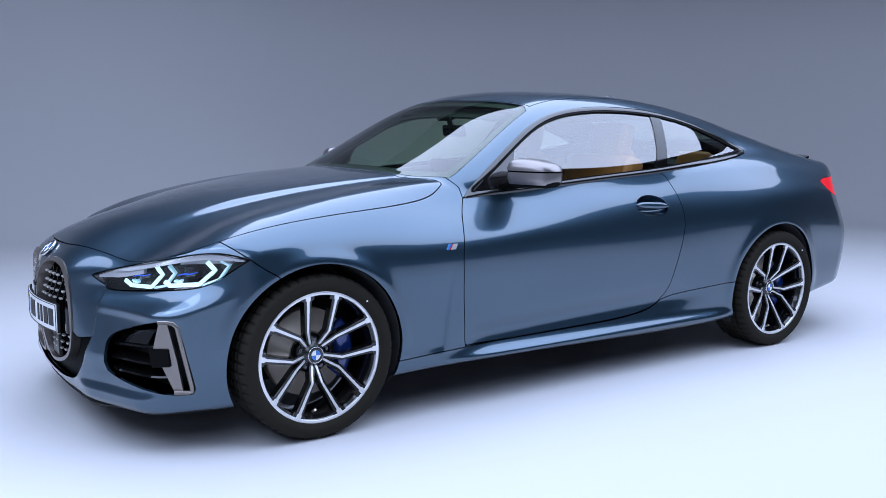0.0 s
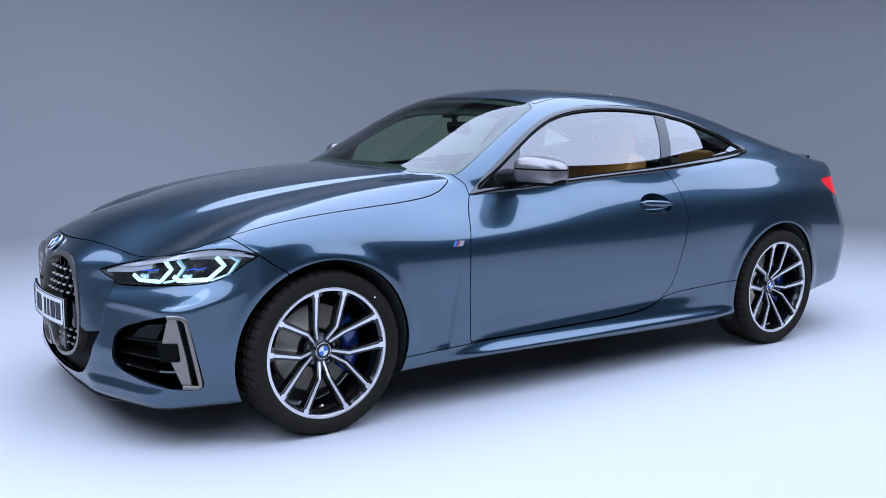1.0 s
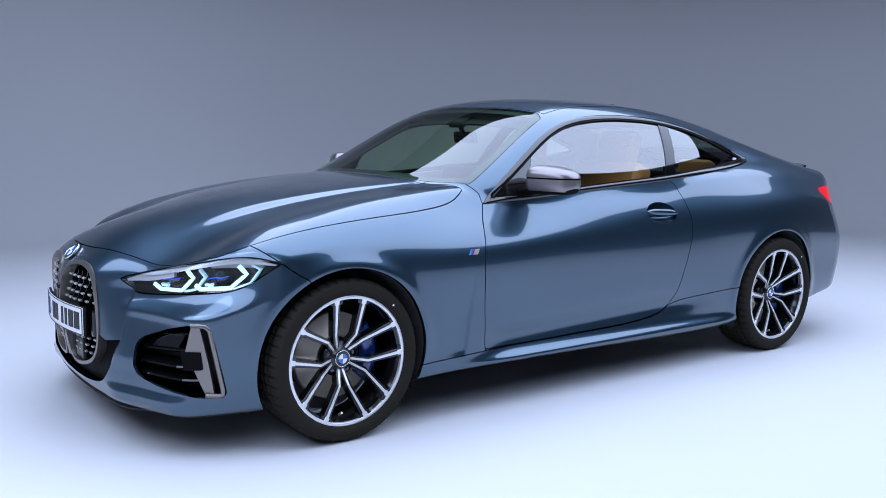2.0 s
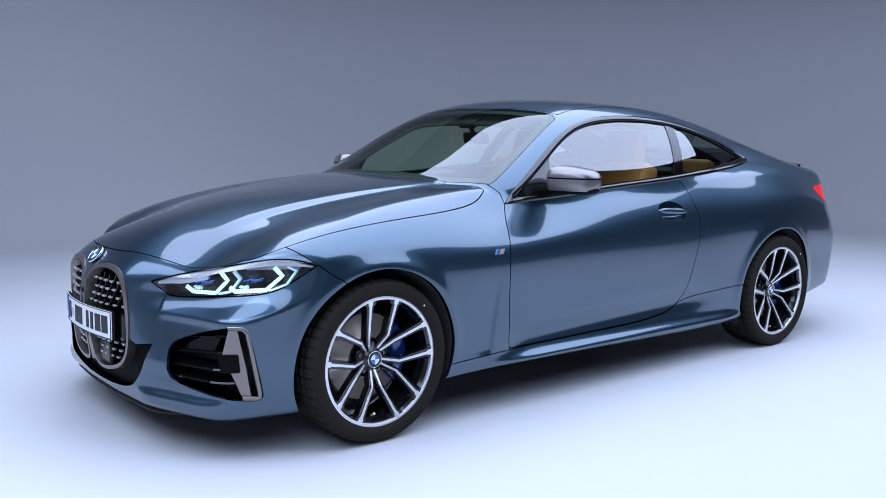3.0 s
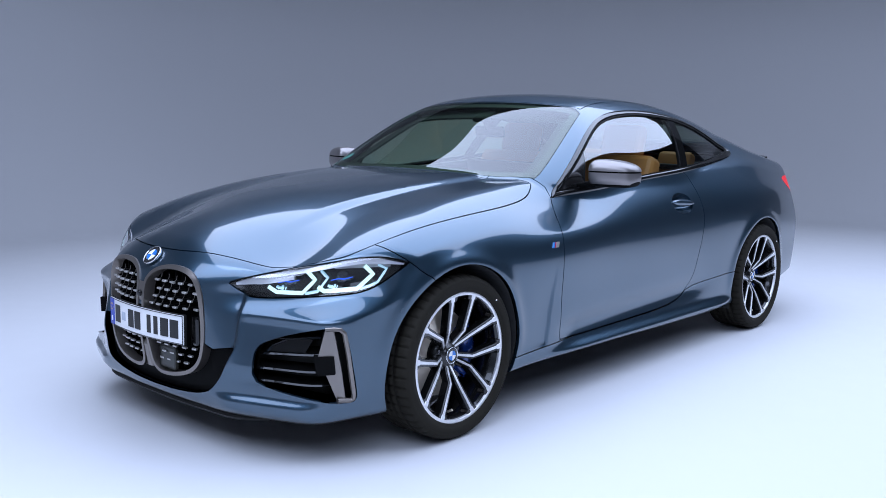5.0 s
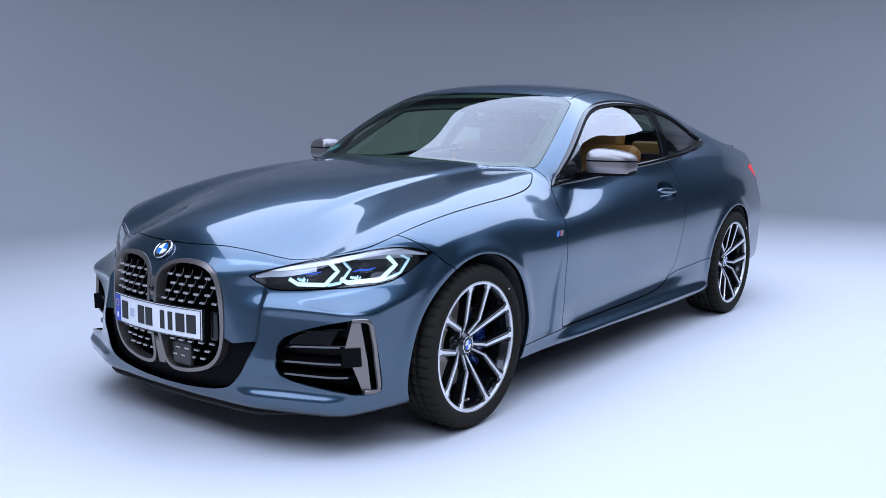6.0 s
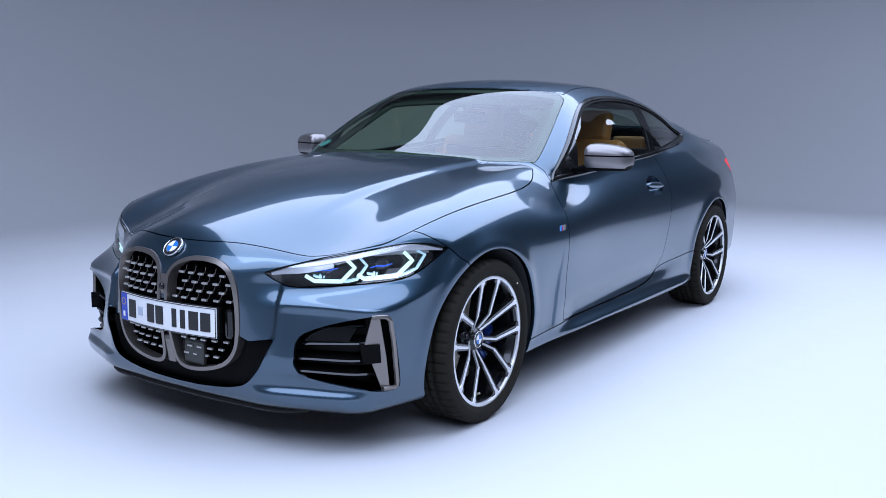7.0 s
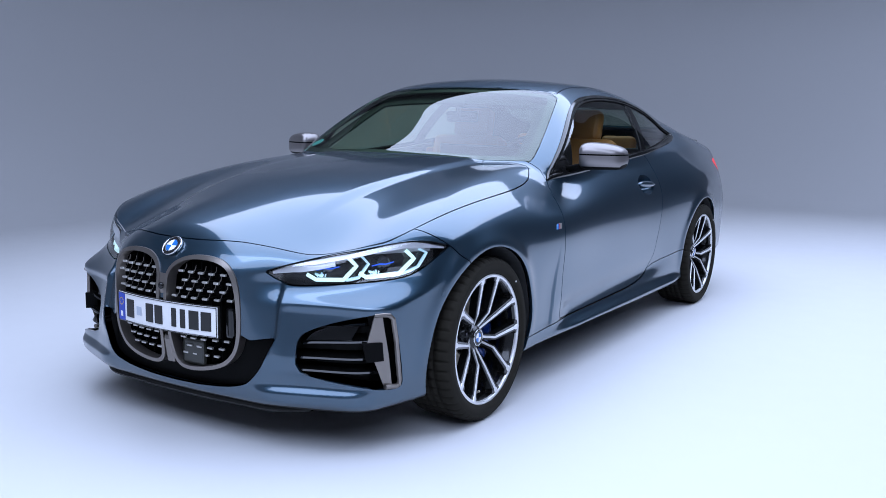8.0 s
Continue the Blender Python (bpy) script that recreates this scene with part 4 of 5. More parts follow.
# coloured stripes on the fenders
for flip in (1, -1):
    for k, mat in enumerate((STRIPE_LIGHT, BLUE_ENAMEL, RED_ENAMEL, STUD)):
        wide = 0.0055 if k < 3 else 0.024
        x0 = 0.578 + 0.0075 * k
        pts = []
        for dx, z in ((0, 0.708), (wide, 0.708), (wide + 0.014, 0.730), (0.014, 0.730)):
            p = at_side(x0 + dx, z)
            pts.append(Vector((p[0], (p[1] - 0.0005) * flip, p[2])))
        part("badge_stripe", prism_bm(pts, (0, -0.004 * flip, 0)), mat, car)
p = at_side(-0.315, 0.554)
n = facing(p)
for flip in (1, -1):
    ob = part("parking_sensor", lathe_bm([(0.0, -0.0008), (0.0098, -0.0008), (0.0102, 0.0006), (0.0112, 0.0006), (0.0118, 0.004)], 24), PAINT, car)
    turn = Vector((n[0], n[1] * flip, n[2])).to_track_quat("-Y", "Z").to_matrix().to_4x4()
    ob.matrix_world = Matrix.Translation((p[0], p[1] * flip, p[2])) @ turn

# ---- side vents in the bumper ----
for flip in (False, True):
    half = (lambda p: p.other()) if flip else (lambda p: p)
    sign = np.array([1, -1, 1]) if flip else np.array([1, 1, 1])
    hole = hang("bumper_vent", half(vent.moved(0, IN * 0.11)).shell("bumper_vent", BLACK_PLASTIC, back=-IN * sign * 0.11), car, "deep black slatted bumper vent")

    def vent_part(name, bm, mat, label=""):
        ob = part(name, bm, mat, hole, label)
        if flip:
            ob.data.transform(Matrix.Diagonal((1, -1, 1, 1)))
            ob.data.flip_normals()

    def vent_sheet(points, sink, thick, rounds=0):
        pts = np.array([at_corner(q, z, sink) for q, z in outline(points, rounds)])
        mid = pts.mean(0)
        n = np.linalg.svd(pts - mid)[2][2]
        pts = pts - ((pts - mid) @ n)[:, None] * n
        return prism_bm([Vector(p) for p in pts], Vector(IN) * thick, None, 0.0015)

    vent_part("blade", vent_sheet([(0.177, 0.513), (0.153, 0.411), (0.217, 0.243), (0.244, 0.247), (0.234, 0.36), (0.207, 0.503)], 0.012, 0.012), SATIN_GREY, "satin grey metal blade")
    b = bmesh.new()
    rail = [(0.178, 0.511), (0.207, 0.512), (0.230, 0.509), (0.244, 0.494), (0.256, 0.42), (0.274, 0.262), (0.272, 0.244), (0.262, 0.240), (0.219, 0.246)]
    tube_bm([at_corner(q, z, 0.004) for q, z in rail], 0.0092, 8, 1.0, b)
    vent_part("blade_rail", b, SATIN_GREY, "satin grey metal rail")
    vent_part("tab", vent_sheet([(0.135, 0.413), (0.208, 0.409), (0.212, 0.345), (0.150, 0.343)], 0.008, 0.05), BLACK_MATT)
    for q0, z0, q1, z1 in ((-0.03, 0.452, 0.160, 0.470), (-0.070, 0.392, 0.160, 0.409), (-0.082, 0.340, 0.170, 0.348), (-0.086, 0.295, 0.200, 0.297)):
        b = bmesh.new()
        rows = []
        for k in range(9):
            q, z = q0 + (q1 - q0) * k / 8, z0 + (z1 - z0) * k / 8
            a = at_corner(q, z, 0.034)
            rows.append([b.verts.new(a + IN * d + np.array([0, 0, h])) for d, h in ((0, 0), (0.004, 0.006), (0.08, 0.018), (0.08, 0.010), (0.004, -0.004))])
        for r0, r1 in zip(rows, rows[1:]):
            for i in range(5):
                b.faces.new((r0[i], r0[(i + 1) % 5], r1[(i + 1) % 5], r1[i]))
        b.faces.new(rows[0])
        b.faces.new(rows[-1][::-1])
        bmesh.ops.recalc_face_normals(b, faces=b.faces)
        vent_part("slat", b, BLACK_GLOSS)
    vent_part("upper_panel", vent_sheet([(-0.045, 0.440), (-0.055, 0.400), (0.100, 0.410), (0.130, 0.462), (0.02, 0.458)], 0.05, 0.01), BLACK_GLOSS)

# splitter lip under the bumper and at the tail
lip = bmesh.new()
rows = []
for k in range(41):
    y = -0.54 + 1.08 * k / 40
    p = at_front(-abs(y), 0.20)
    x = p[0] + 0.035 + 0.05 * (abs(y) / 0.54) ** 8
    rows.append([lip.verts.new((x + dx, y, z)) for dx, z in ((0.0, 0.172), (-0.012, 0.150), (-0.004, 0.140), (0.25, 0.145), (0.25, 0.175))])
for a, b in zip(rows, rows[1:]):
    for i in range(4):
        lip.faces.new((a[i], a[i + 1], b[i + 1], b[i]))
bmesh.ops.recalc_face_normals(lip, faces=lip.faces)
part("front_lip", lip, BLACK_PLASTIC, car, "black plastic lip under the bumper")
spoiler = bmesh.new()
rows = []
for k in range(31):
    y = -0.66 + 1.32 * k / 30
    x = 3.60 - 0.55 * abs(y) ** 3
    p = at_top(x, -abs(y))
    rows.append([spoiler.verts.new((x + dx, y, p[2] + dz)) for dx, dz in ((-0.10, 0.001), (-0.03, 0.008), (0.004, 0.013), (0.008, 0.008), (-0.004, -0.02))])
for a, b in zip(rows, rows[1:]):
    for i in range(4):
        spoiler.faces.new((a[i], a[i + 1], b[i + 1], b[i]))
bmesh.ops.recalc_face_normals(spoiler, faces=spoiler.faces)
part("spoiler_lip", spoiler, BLACK_GLOSS, car, "slim black trunk spoiler", True)

fin = bmesh.new()
rows = []
for k in range(13):
    u = k / 12
    x, tall, half = 2.30 + 0.15 * u, 0.052 * math.sin(math.pi * min(u * 0.72 + 0.02, 1)) ** 0.8, 0.017 * (1 - (2 * u - 1) ** 4) + 0.003
    z = at_top(x, 0.0)[2] - 0.003
    rows.append([fin.verts.new((x, y * half, z + h * tall)) for y, h in ((-1, 0), (-0.75, 0.4), (-0.3, 0.92), (0, 1), (0.3, 0.92), (0.75, 0.4), (1, 0))])
for a, b in zip(rows, rows[1:]):
    for i in range(6):
        fin.faces.new((a[i], a[i + 1], b[i + 1], b[i]))
fin.faces.new(rows[0])
fin.faces.new(rows[-1][::-1])
bmesh.ops.recalc_face_normals(fin, faces=fin.faces)
part("antenna_fin", fin, PAINT, car, "body-coloured antenna fin on the roof", True)

# ---- wheel housings ----
for x0 in (0.0, AXLE):
    for side in (-1, 1):
        b = bmesh.new()
        rows = []
        for k in range(41):
            a = math.radians(-118 + 236 * k / 40)
            x, z = x0 + (ARCH - 0.002) * math.sin(a), HUB + 0.004 + (ARCH - 0.002) * math.cos(a)
            w = float(flank(np.array([x]), np.array([z]))[0]) - 0.016
            rows.append([b.verts.new((x, side * s, z)) for s in (w, w - 0.1, 0.56)] + [b.verts.new((x0, side * 0.56, HUB))])
        for r0, r1 in zip(rows, rows[1:]):
            for i in range(3):
                b.faces.new((r0[i], r0[i + 1], r1[i + 1], r1[i]))
        bmesh.ops.remove_doubles(b, verts=b.verts, dist=1e-5)
        bmesh.ops.recalc_face_normals(b, faces=b.faces)
        part("wheel_housing", b, LINING, car, "black felt wheel housing")


# ---- wheels ----
def spoke_y(r):
    """How far the spokes stand out, along the radius."""
    return 0.014 - 0.034 * min(max((r - 0.045) / 0.063, 0), 1) - 0.028 * max(r - 0.108, 0) / 0.1455


def arm_points(turn, bent):
    """Middle line of one arm, bent at its knee, as (angle, radius, half width)."""
    def spot(a, r):
        return np.array([r * math.sin(radians(a)), r * math.cos(radians(a))])
    root, knee, rim = (spot(bent * 11.0, 0.045), spot(bent * 11.0, 0.108), spot(bent * 21.7, 0.2535))
    line = [(root, 0.0080), (0.5 * (root + knee), 0.0078), (knee, 0.0080)]
    line += [(knee + (rim - knee) * t, w) for t, w in ((0.2, 0.0084), (0.45, 0.0090), (0.7, 0.0098), (0.84, 0.0105), (0.87, 0.0175), (1.0, 0.0190))]
    return [(turn + math.degrees(math.atan2(p[0], p[1])), float(np.hypot(*p)), w) for p, w in line]


def arm_bm(turn, bent, wider, lift, deep):
    b = bmesh.new()
    rows = []
    line = arm_points(turn, bent)
    for i, (a, r, w) in enumerate(line):
        a0, r0, _ = line[max(i - 1, 0)]
        a1, r1, _ = line[min(i + 1, len(line) - 1)]
        at = Vector((r * math.sin(radians(a)), 0, r * math.cos(radians(a))))
        d = Vector((r1 * math.sin(radians(a1)) - r0 * math.sin(radians(a0)), 0, r1 * math.cos(radians(a1)) - r0 * math.cos(radians(a0)))).normalized()
        across = Vector((d.z, 0, -d.x))
        y = spoke_y(r) - lift
        w = w * wider
        rows.append([b.verts.new(at + across * c + Vector((0, y + h, 0)))
                     for c, h in ((-w * 1.2, deep), (-w, 0.002), (-w * 0.9, 0), (w * 0.9, 0), (w, 0.002), (w * 1.2, deep))])
    for r0, r1 in zip(rows, rows[1:]):
        for i in range(6):
            b.faces.new((r0[i], r0[(i + 1) % 6], r1[(i + 1) % 6], r1[i]))
    b.faces.new(rows[0])
    b.faces.new(rows[-1][::-1])
    bmesh.ops.recalc_face_normals(b, faces=b.faces)
    return b


def tyre_bm():
    """Tyre with rib grooves and cut shoulder blocks."""
    R = 0.3258
    half = [(0.256, -0.040), (0.260, -0.049), (0.266, -0.055), (0.270, -0.0555), (0.272, -0.0575), (0.284, -0.0610), (0.298, -0.0600), (0.302, -0.0590), (0.304, -0.0595),
            (R - 0.012, -0.054), (R - 0.005, -0.046), (R - 0.0015, -0.034), (R, -0.022)]
    ribs = []
    for y in (0.006, 0.040, 0.072, 0.106):
        ribs += [(R, y - 0.005), (R - 0.007, y - 0.004), (R - 0.007, y + 0.004), (R, y + 0.005)]
    prof = half + ribs + [(r, 0.112 - y) for r, y in half[::-1]]
    side_cut = [9 < i < 13 for i in range(len(half))]
    cut = side_cut + [True, False, False, True] * 4 + side_cut[::-1]
    b = bmesh.new()
    steps = 360
    rows = []
    for k in range(steps):
        a = 2 * math.pi * k / steps
        rows.append([b.verts.new(((r - (0.009 if c and k % 7 == 0 else 0)) * math.sin(a), y, (r - (0.009 if c and k % 7 == 0 else 0)) * math.cos(a)))
                     for (r, y), c in zip(prof, cut)])
    for k in range(steps):
        p, q = rows[k], rows[(k + 1) % steps]
        for i in range(len(prof) - 1):
            b.faces.new((p[i], p[i + 1], q[i + 1], q[i]))
    bmesh.ops.recalc_face_normals(b, faces=b.faces)
    return b


wheel = part("wheel", lathe_bm([(0.2535, -0.046), (0.2605, -0.047), (0.2615, -0.042), (0.256, -0.036), (0.250, -0.030), (0.238, -0.010), (0.232, 0.03),
                                (0.228, 0.10), (0.238, 0.14), (0.252, 0.155)], 72), ALLOY_BLACK, car, "black alloy wheel with machined double spokes", True)
part("tyre", tyre_bm(), RUBBER, wheel, "black tyre with ribbed tread", True)
mark = box_bm((0.016, 0.0016, 0.013), (0, -0.0609, 0.289), None, 0.0005, 1)
mark_me = bpy.data.meshes.new("sidewall_mark")
mark.to_mesh(mark_me)
mark.free()
mark_me.materials.append(RUBBER)
for k in range(16):
    hang("sidewall_mark", mark_me, wheel).matrix_basis = Matrix.Rotation(radians((-62 if k < 8 else 76.4) + 5.2 * k), 4, "Y")
part("rim_edge", lathe_bm([(0.2465, -0.0360), (0.2470, -0.0470), (0.2485, -0.0490), (0.2605, -0.0490), (0.2620, -0.0465)], 96), ALLOY_CUT, wheel, "bright machined rim edge", True)
hub = lathe_bm([(0.0, 0.002), (0.036, 0.002), (0.038, 0.004), (0.046, 0.014), (0.060, 0.020), (0.078, 0.030), (0.080, 0.075)], 60)
part("hub", hub, ALLOY_BLACK, wheel, "", True)
FIRST = 38.3
for k in range(5):
    for turn, bent in ((FIRST + 72 * k, -1), (FIRST + 72 * k, 1)):
        part("spoke", arm_bm(turn, bent, 1.55, 0.0, 0.034), ALLOY_BLACK, wheel)
        part("spoke_face", arm_bm(turn, bent, 0.58, 0.0022, 0.0035), ALLOY_CUT, wheel, "machined spoke face")
    # web between neighbouring double spokes at the rim
    a0 = FIRST + 36 + 72 * k
    b = bmesh.new()
    rows = []
    for j in range(7):
        a = radians(a0 - 13.0 + 26.0 * j / 6)
        rows.append([b.verts.new((r * math.sin(a), y, r * math.cos(a))) for r, y in ((0.238, -0.030), (0.2535, -0.0455), (0.2535, -0.02), (0.238, -0.01))])
    for r0, r1 in zip(rows, rows[1:]):
        for i in range(4):
            b.faces.new((r0[i], r0[(i + 1) % 4], r1[(i + 1) % 4], r1[i]))
    b.faces.new(rows[0])
    b.faces.new(rows[-1][::-1])
    bmesh.ops.recalc_face_normals(b, faces=b.faces)
    part("rim_web", b, ALLOY_BLACK, wheel)
    a = radians(FIRST + 36 + 72 * k)
    bolt = lathe_bm([(0.0, -0.006), (0.004, -0.006), (0.005, -0.004), (0.0095, -0.004), (0.0105, 0.0), (0.0105, 0.02)], 6)
    bmesh.ops.translate(bolt, vec=(0.057 * math.sin(a), 0.022, 0.057 * math.cos(a)), verts=bolt.verts)
    part("wheel_bolt", bolt, CHROME_DARK, wheel)
valve = tube_bm([(0.226 * math.sin(radians(184)), 0.0, 0.226 * math.cos(radians(184))), (0.214 * math.sin(radians(184)), -0.022, 0.214 * math.cos(radians(184)))], 0.005, 8)
part("valve", valve, STEEL, wheel)
emblem("hub_cap", 0.033, Matrix.Translation((0, 0.002, 0)), wheel)
disc = lathe_bm([(0.070, 0.066), (0.085, 0.056), (0.088, 0.056), (0.090, 0.068), (0.174, 0.068), (0.176, 0.072), (0.176, 0.120), (0.174, 0.124), (0.070, 0.124)], 72)
part("brake_disc", disc, STEEL, wheel, "worn steel brake disc", True)
b = bmesh.new()
rows = []
for j in range(15):
    a = radians(48 + 84 * j / 14)
    edge = 0.007 * (1 - abs(2 * j / 14 - 1) ** 3)
    rows.append([b.verts.new((r * math.sin(a), y, r * math.cos(a)))
                 for r, y in ((0.112, 0.066), (0.114, 0.050 - edge), (0.130, 0.040 - edge), (0.168, 0.040 - edge), (0.186, 0.048 - edge), (0.192, 0.070), (0.192, 0.14), (0.112, 0.14))])
for r0, r1 in zip(rows, rows[1:]):
    for i in range(8):
        b.faces.new((r0[i], r0[(i + 1) % 8], r1[(i + 1) % 8], r1[i]))
b.faces.new(rows[0])
b.faces.new(rows[-1][::-1])
bmesh.ops.recalc_face_normals(b, faces=b.faces)
part("brake_caliper", b, CALIPER, wheel, "glossy blue brake caliper", True)
spot = lathe_bm([(0.0, -0.0015), (0.0035, -0.001), (0.004, 0.002)], 12)
bmesh.ops.translate(spot, vec=(0.285 * math.sin(radians(44)), -0.0615, 0.285 * math.cos(radians(44))), verts=spot.verts)
part("balance_mark", spot, WHITE, wheel, "white paint dot")
wheel.matrix_basis = pose(0, -0.850, HUB)
copy_thing(wheel, pose(AXLE, -0.860, HUB))
copy_thing(wheel, pose(0, 0.850, HUB, 0, 0, 180))
copy_thing(wheel, pose(AXLE, 0.860, HUB, 0, 0, 180))


# ---- cabin ----
def puffed(size, at, turn=(0, 0, 0), bevel=0.05, segments=4):
    return box_bm(size, at, Euler([radians(a) for a in turn]).to_matrix(), bevel, segments)


cabin_floor = box_bm((2.6, 1.36, 0.05), (1.85, 0, 0.30), None, 0.01)
part("cabin_floor", cabin_floor, LINING, car, "dark carpet floor")
dash = bmesh.new()
rows = []
for k in range(25):
    y = -0.68 + 1.36 * k / 24
    hood_rise = 0.022 * math.exp(-((y + 0.37) / 0.17) ** 2)
    rows.append([dash.verts.new((x - 0.10 * (y / 0.68) ** 2 * (0 if x > 1.2 else -0.8), y, z)) for x, z in
                 ((0.70, 0.945), (0.90, 0.955), (1.08, 0.950 + hood_rise), (1.20, 0.925 + hood_rise), (1.24, 0.89), (1.22, 0.80), (1.26, 0.74), (1.20, 0.55), (1.02, 0.40))])
for a, b in zip(rows, rows[1:]):
    for i in range(8):
        dash.faces.new((a[i], a[i + 1], b[i + 1], b[i]))
bmesh.ops.recalc_face_normals(dash, faces=dash.faces)
part("dashboard", dash, TRIM_DARK, car, "dark soft dashboard", True)
part("instrument_screen", puffed((0.02, 0.62, 0.12), (1.175, -0.24, 0.985), (0, -14, 0), 0.008, 2), BLACK_GLOSS, car, "wide black display")
part("centre_console", puffed((0.95, 0.24, 0.30), (1.62, 0, 0.46), (0, 3, 0), 0.04), TRIM_DARK, car)

wheel_ring = lathe_bm([(0.178 + 0.016 * math.cos(a), 0.016 * math.sin(a)) for a in (2 * math.pi * j / 10 for j in range(10))], 40, None, True)
bmesh.ops.transform(wheel_ring, matrix=pose(1.36, -0.37, 0.90, 0, 24, 90), verts=wheel_ring.verts)
steering = part("steering_wheel", wheel_ring, TRIM_DARK, car, "dark leather steering wheel", True)
part("airbag_pad", puffed((0.06, 0.17, 0.11), (1.345, -0.37, 0.895), (0, -24, 0), 0.03), TRIM_DARK, steering)
for dy in (-0.11, 0.11):
    part("wheel_spoke", puffed((0.02, 0.14, 0.035), (1.352, -0.37 + dy, 0.90), (0, -24, 0), 0.008, 2), CHROME_DARK, steering)


def seat(x, y, tall, wide, group):
    s = part("seat", puffed((0.52, wide, 0.16), (x, y, 0.47), (0, 8, 0), 0.06), LEATHER, car, "cognac leather seat")
    part("seat_base", puffed((0.44, wide - 0.06, 0.18), (x, y, 0.36), (0, 0, 0), 0.03, 2), TRIM_DARK, s)
    part("backrest", puffed((0.13, wide - 0.02, tall), (x + 0.30, y, 0.50 + tall / 2), (0, 20, 0), 0.055), LEATHER, s)
    for d in (-1, 1):
        part("side_bolster", puffed((0.15, 0.085, tall * 0.72), (x + 0.235, y + d * (wide / 2 - 0.035), 0.50 + tall * 0.42), (0, 20, d * 8), 0.038), LEATHER, s)
        part("cushion_bolster", puffed((0.46, 0.085, 0.13), (x, y + d * (wide / 2 - 0.02), 0.515), (0, 8, 0), 0.038), LEATHER, s)
    top_x = x + 0.30 + math.sin(radians(20)) * tall / 2
    part("headrest", puffed((0.10, 0.26, 0.19), (top_x + 0.035, y, 0.50 + tall * 0.985 + 0.075), (0, 14, 0), 0.045), LEATHER, s)
    for d in (-0.06, 0.06):
        part("headrest_post", tube_bm([(top_x, y + d, 0.50 + tall * 0.90), (top_x + 0.03, y + d, 0.50 + tall + 0.04)], 0.007, 8), CHROME, s)
    return s


seat(1.62, -0.37, 0.58, 0.52, "front seats")
seat(1.62, 0.37, 0.58, 0.52, "front seats")
for y in (-0.32, 0.32):
    r = part("rear_seat", puffed((0.48, 0.52, 0.16), (2.36, y, 0.50), (0, 8, 0), 0.06), LEATHER, car, "cognac leather rear seat")
    part("backrest", puffed((0.14, 0.52, 0.50), (2.66, y, 0.74), (0, 26, 0), 0.06), LEATHER, r)
    part("headrest", puffed((0.09, 0.24, 0.15), (2.80, y, 1.00), (0, 20, 0), 0.04), LEATHER, r)
part("parcel_shelf", box_bm((0.80, 1.36, 0.03), (3.06, 0, 0.985), None, 0.01), TRIM_DARK, car)
part("rear_bulkhead", box_bm((0.03, 1.56, 0.78), (2.82, 0, 0.62), Matrix.Rotation(radians(16), 3, "Y"), 0.01), LINING, car)
part("front_bulkhead", box_bm((0.03, 1.40, 0.72), (0.72, 0, 0.57), None, 0.01), LINING, car)

# lining under the roof and inner sides of the doors
lining = roof.both().moved(-0.035)
hang("headliner", lining.shell("headliner", LINING, 0.01), car, "anthracite headliner")
for flip, one in zip((False, True), doors):
    half = (lambda p: p.other()) if flip else (lambda p: p)
    inner = door
    hang("door_card", half(inner.moved(-0.07)).shell("door_card", LEATHER, 0.01), one, "cognac leather inner door panel")
    side = 1 if flip else -1
    part("door_sill_top", puffed((1.15, 0.05, 0.05), (1.45, side * 0.735, 0.925), (0, -4.4, 0), 0.018, 3), TRIM_DARK, one)
    belt_cover = hang("quarter_panel_lining", half(Piece(rest.v, rest.n, rest.quads, rest.odd).keep(np.maximum(1.95 - rest.v[:, 0], np.maximum(rest.v[:, 0] - 2.85, rest.v[:, 2] - 1.03))).moved(-0.05)).shell("quarter_panel_lining", LEATHER, 0.01), car, "cognac rear side lining")

# mirror and sensor housing behind the windscreen
part("sensor_housing", puffed((0.10, 0.13, 0.035), (1.225, 0, 1.272), (0, -28, 0), 0.025), BLACK_PLASTIC, car, "black sensor housing behind the windscreen")
part("inner_mirror", puffed((0.03, 0.20, 0.06), (1.24, -0.02, 1.19), (0, -10, -4), 0.015), BLACK_GLOSS, car, "black inner mirror")
part("mirror_stem", tube_bm([(1.22, 0, 1.25), (1.235, -0.01, 1.20)], 0.014, 8), BLACK_PLASTIC, car)
for y in (-0.40, 0.40):
    part("sun_visor", puffed((0.20, 0.42, 0.02), (1.36, y * 0.85, 1.29), (0, -14, 0), 0.009, 2), LINING, car)
p = at_top(0.80, -0.632)
n = facing(p)
disc = lathe_bm([(0.0, 0.0), (0.036, 0.0), (0.036, 0.001)], 28)
st = part("windscreen_sticker", disc, STICKER, car, "round pale blue sticker inside the windscreen")
q = Vector((n[0], -n[1], n[2])).to_track_quat("-Y", "Z").to_matrix().to_4x4()
st.matrix_world = Matrix.Translation((p[0] + 0.004, -p[1], p[2] - 0.008)) @ q
for ob in car.children_recursive:
    if ob.data and ob.data.materials and ob.data.materials[0] in (GLASS_SIDE, LAMP_GLASS):
        ob.visible_shadow = False


# ---- the studio ----
FLAT = (-6.6, 9.9, -9.0, 5.7)
TURN = 6.0


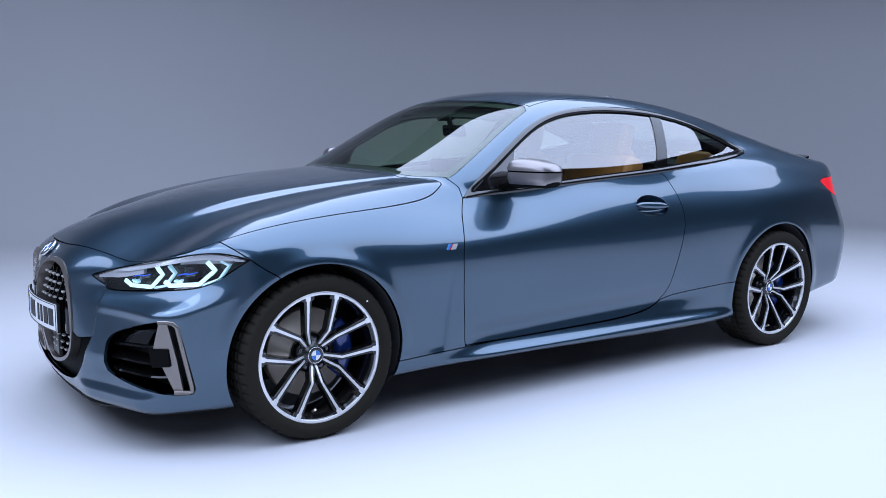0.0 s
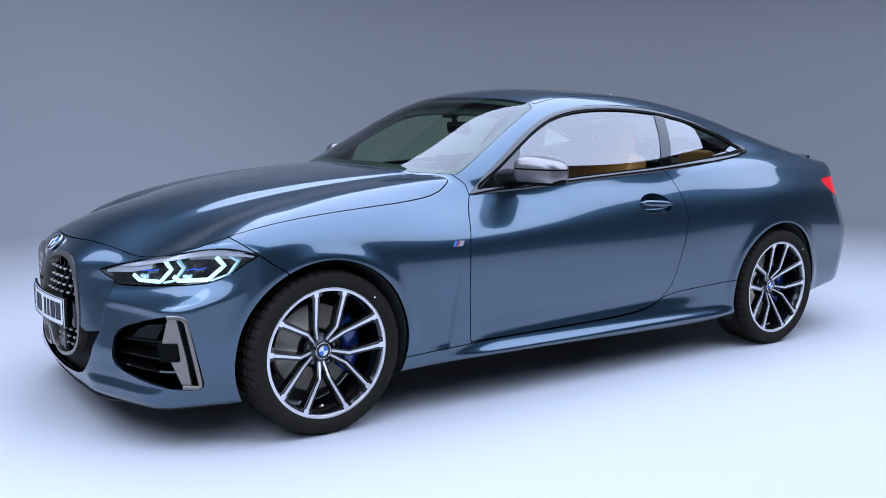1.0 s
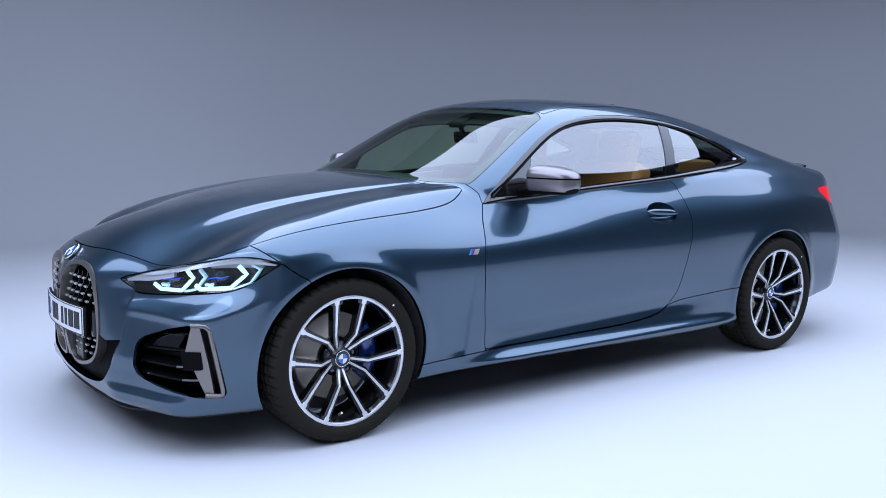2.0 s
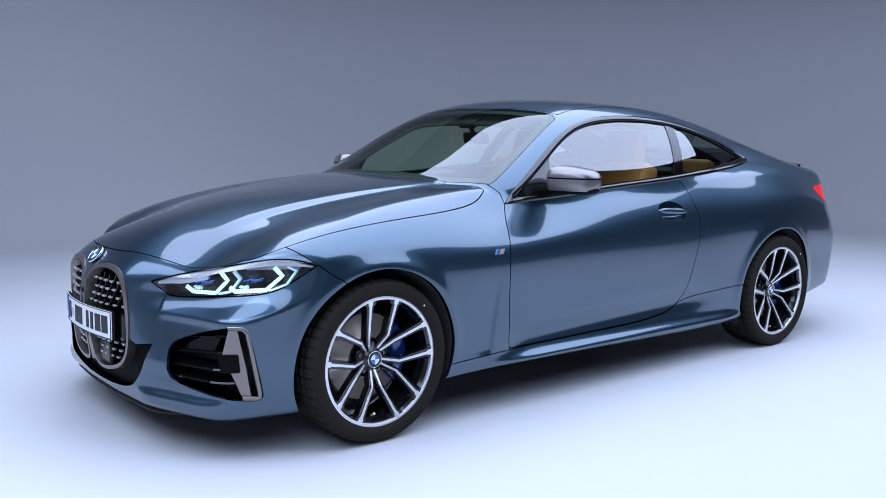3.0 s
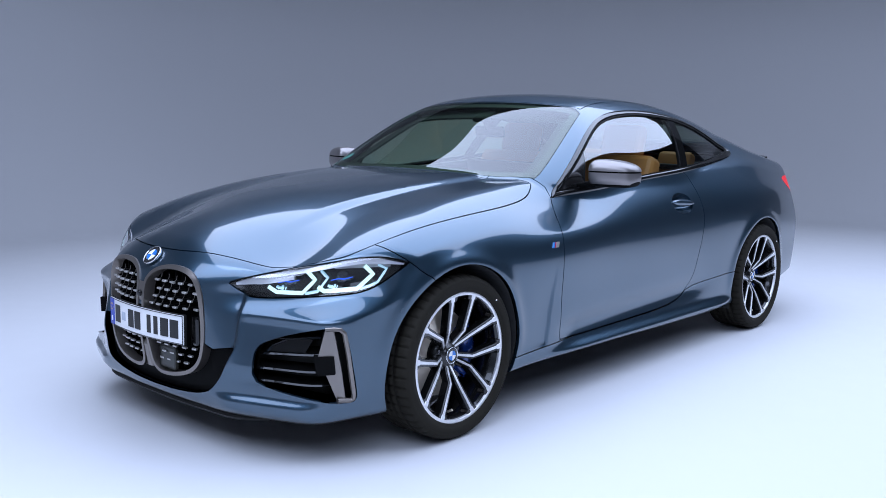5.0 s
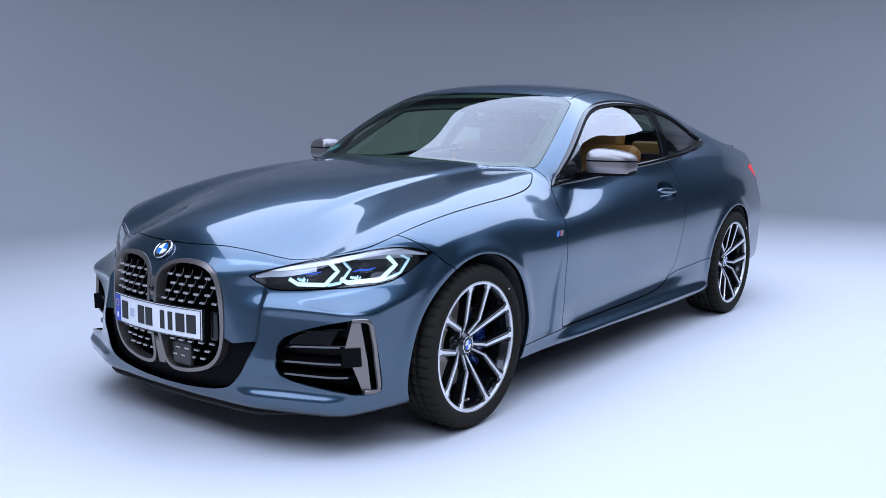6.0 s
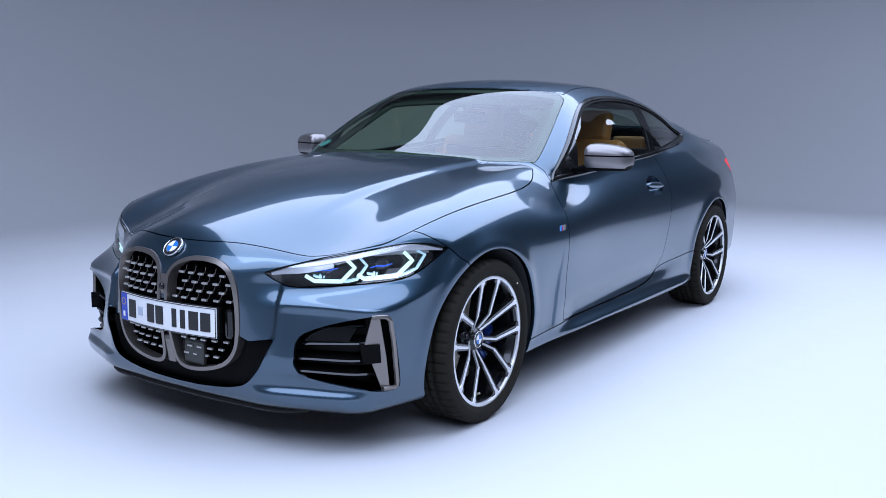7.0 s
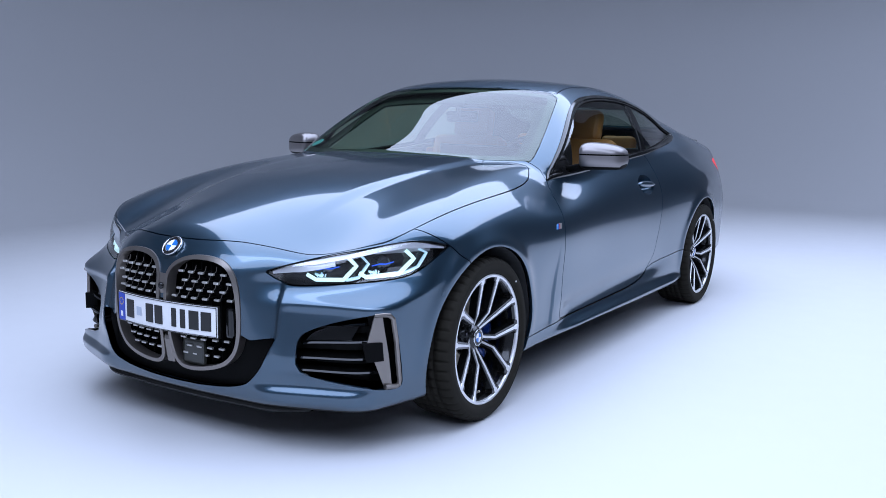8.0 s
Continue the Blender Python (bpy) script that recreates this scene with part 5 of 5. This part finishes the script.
def sheet_ring(out, height, steps=24):
    """A rectangle with round corners, grown outwards by out."""
    x0, x1, y0, y1 = FLAT
    ring = []
    for cx, cy, a0 in ((x1 - TURN, y1 - TURN, 0), (x0 + TURN, y1 - TURN, 90), (x0 + TURN, y0 + TURN, 180), (x1 - TURN, y0 + TURN, 270)):
        for k in range(steps + 1):
            a = radians(a0 + 90 * k / steps)
            ring.append((cx + (TURN + out) * math.cos(a), cy + (TURN + out) * math.sin(a), height))
    full = []
    for k0, (a, b) in enumerate(zip(ring, ring[1:] + ring[:1])):
        n = 14 if k0 % (steps + 1) == steps else 1
        full += [tuple(u + (w - u) * k / n for u, w in zip(a, b)) for k in range(n)]
    return full


def lit_side(p):
    """All sides of the studio carry the white backdrop, but for the unseen dark corner."""
    return p[1] > -2.5 or p[0] < -2.5


def sheet(name, rings, mat, fill, pick=lambda p: True):
    bm = bmesh.new()
    made = [[bm.verts.new(p) for p in r] for r in rings]
    n = len(made[0])
    for a, b in zip(made, made[1:]):
        for k in range(n):
            if pick(a[k].co):
                bm.faces.new((a[k], b[k], b[(k + 1) % n], a[(k + 1) % n]))
    if fill:
        bm.faces.new(made[0])
    bmesh.ops.delete(bm, geom=[v for v in bm.verts if not v.link_faces], context="VERTS")
    bmesh.ops.recalc_face_normals(bm, faces=bm.faces)
    me = bpy.data.meshes.new(name)
    bm.to_mesh(me)
    bm.free()
    me.materials.append(mat)
    me.polygons.foreach_set("use_smooth", [True] * len(me.polygons))
    return tagged(new(name, me), kind="structure")


COVE = 2.4
tagged(sheet("floor", [sheet_ring(0, 0)], FLOOR, True), "matt white painted studio floor", "floor")
rings = [sheet_ring(COVE * math.sin(a), COVE - COVE * math.cos(a)) for a in (math.pi / 2 * k / 20 for k in range(21))] + [sheet_ring(COVE, 6.5)]
tagged(sheet("wall_cyclorama", rings, FLOOR, False, lit_side), "white seamless curved studio backdrop", "wall")
# unseen dark corner, added to dim the car's side reflections and the wall bounce
tagged(sheet("wall_dark_unseen", rings, DARK_WALL, False, lambda p: not lit_side(p)), "unseen dark wall section, added to darken reflections in the car", "wall")
tagged(sheet("ceiling", [sheet_ring(COVE, 6.5)], ROOF_GREY, True), "grey studio ceiling", "ceiling")
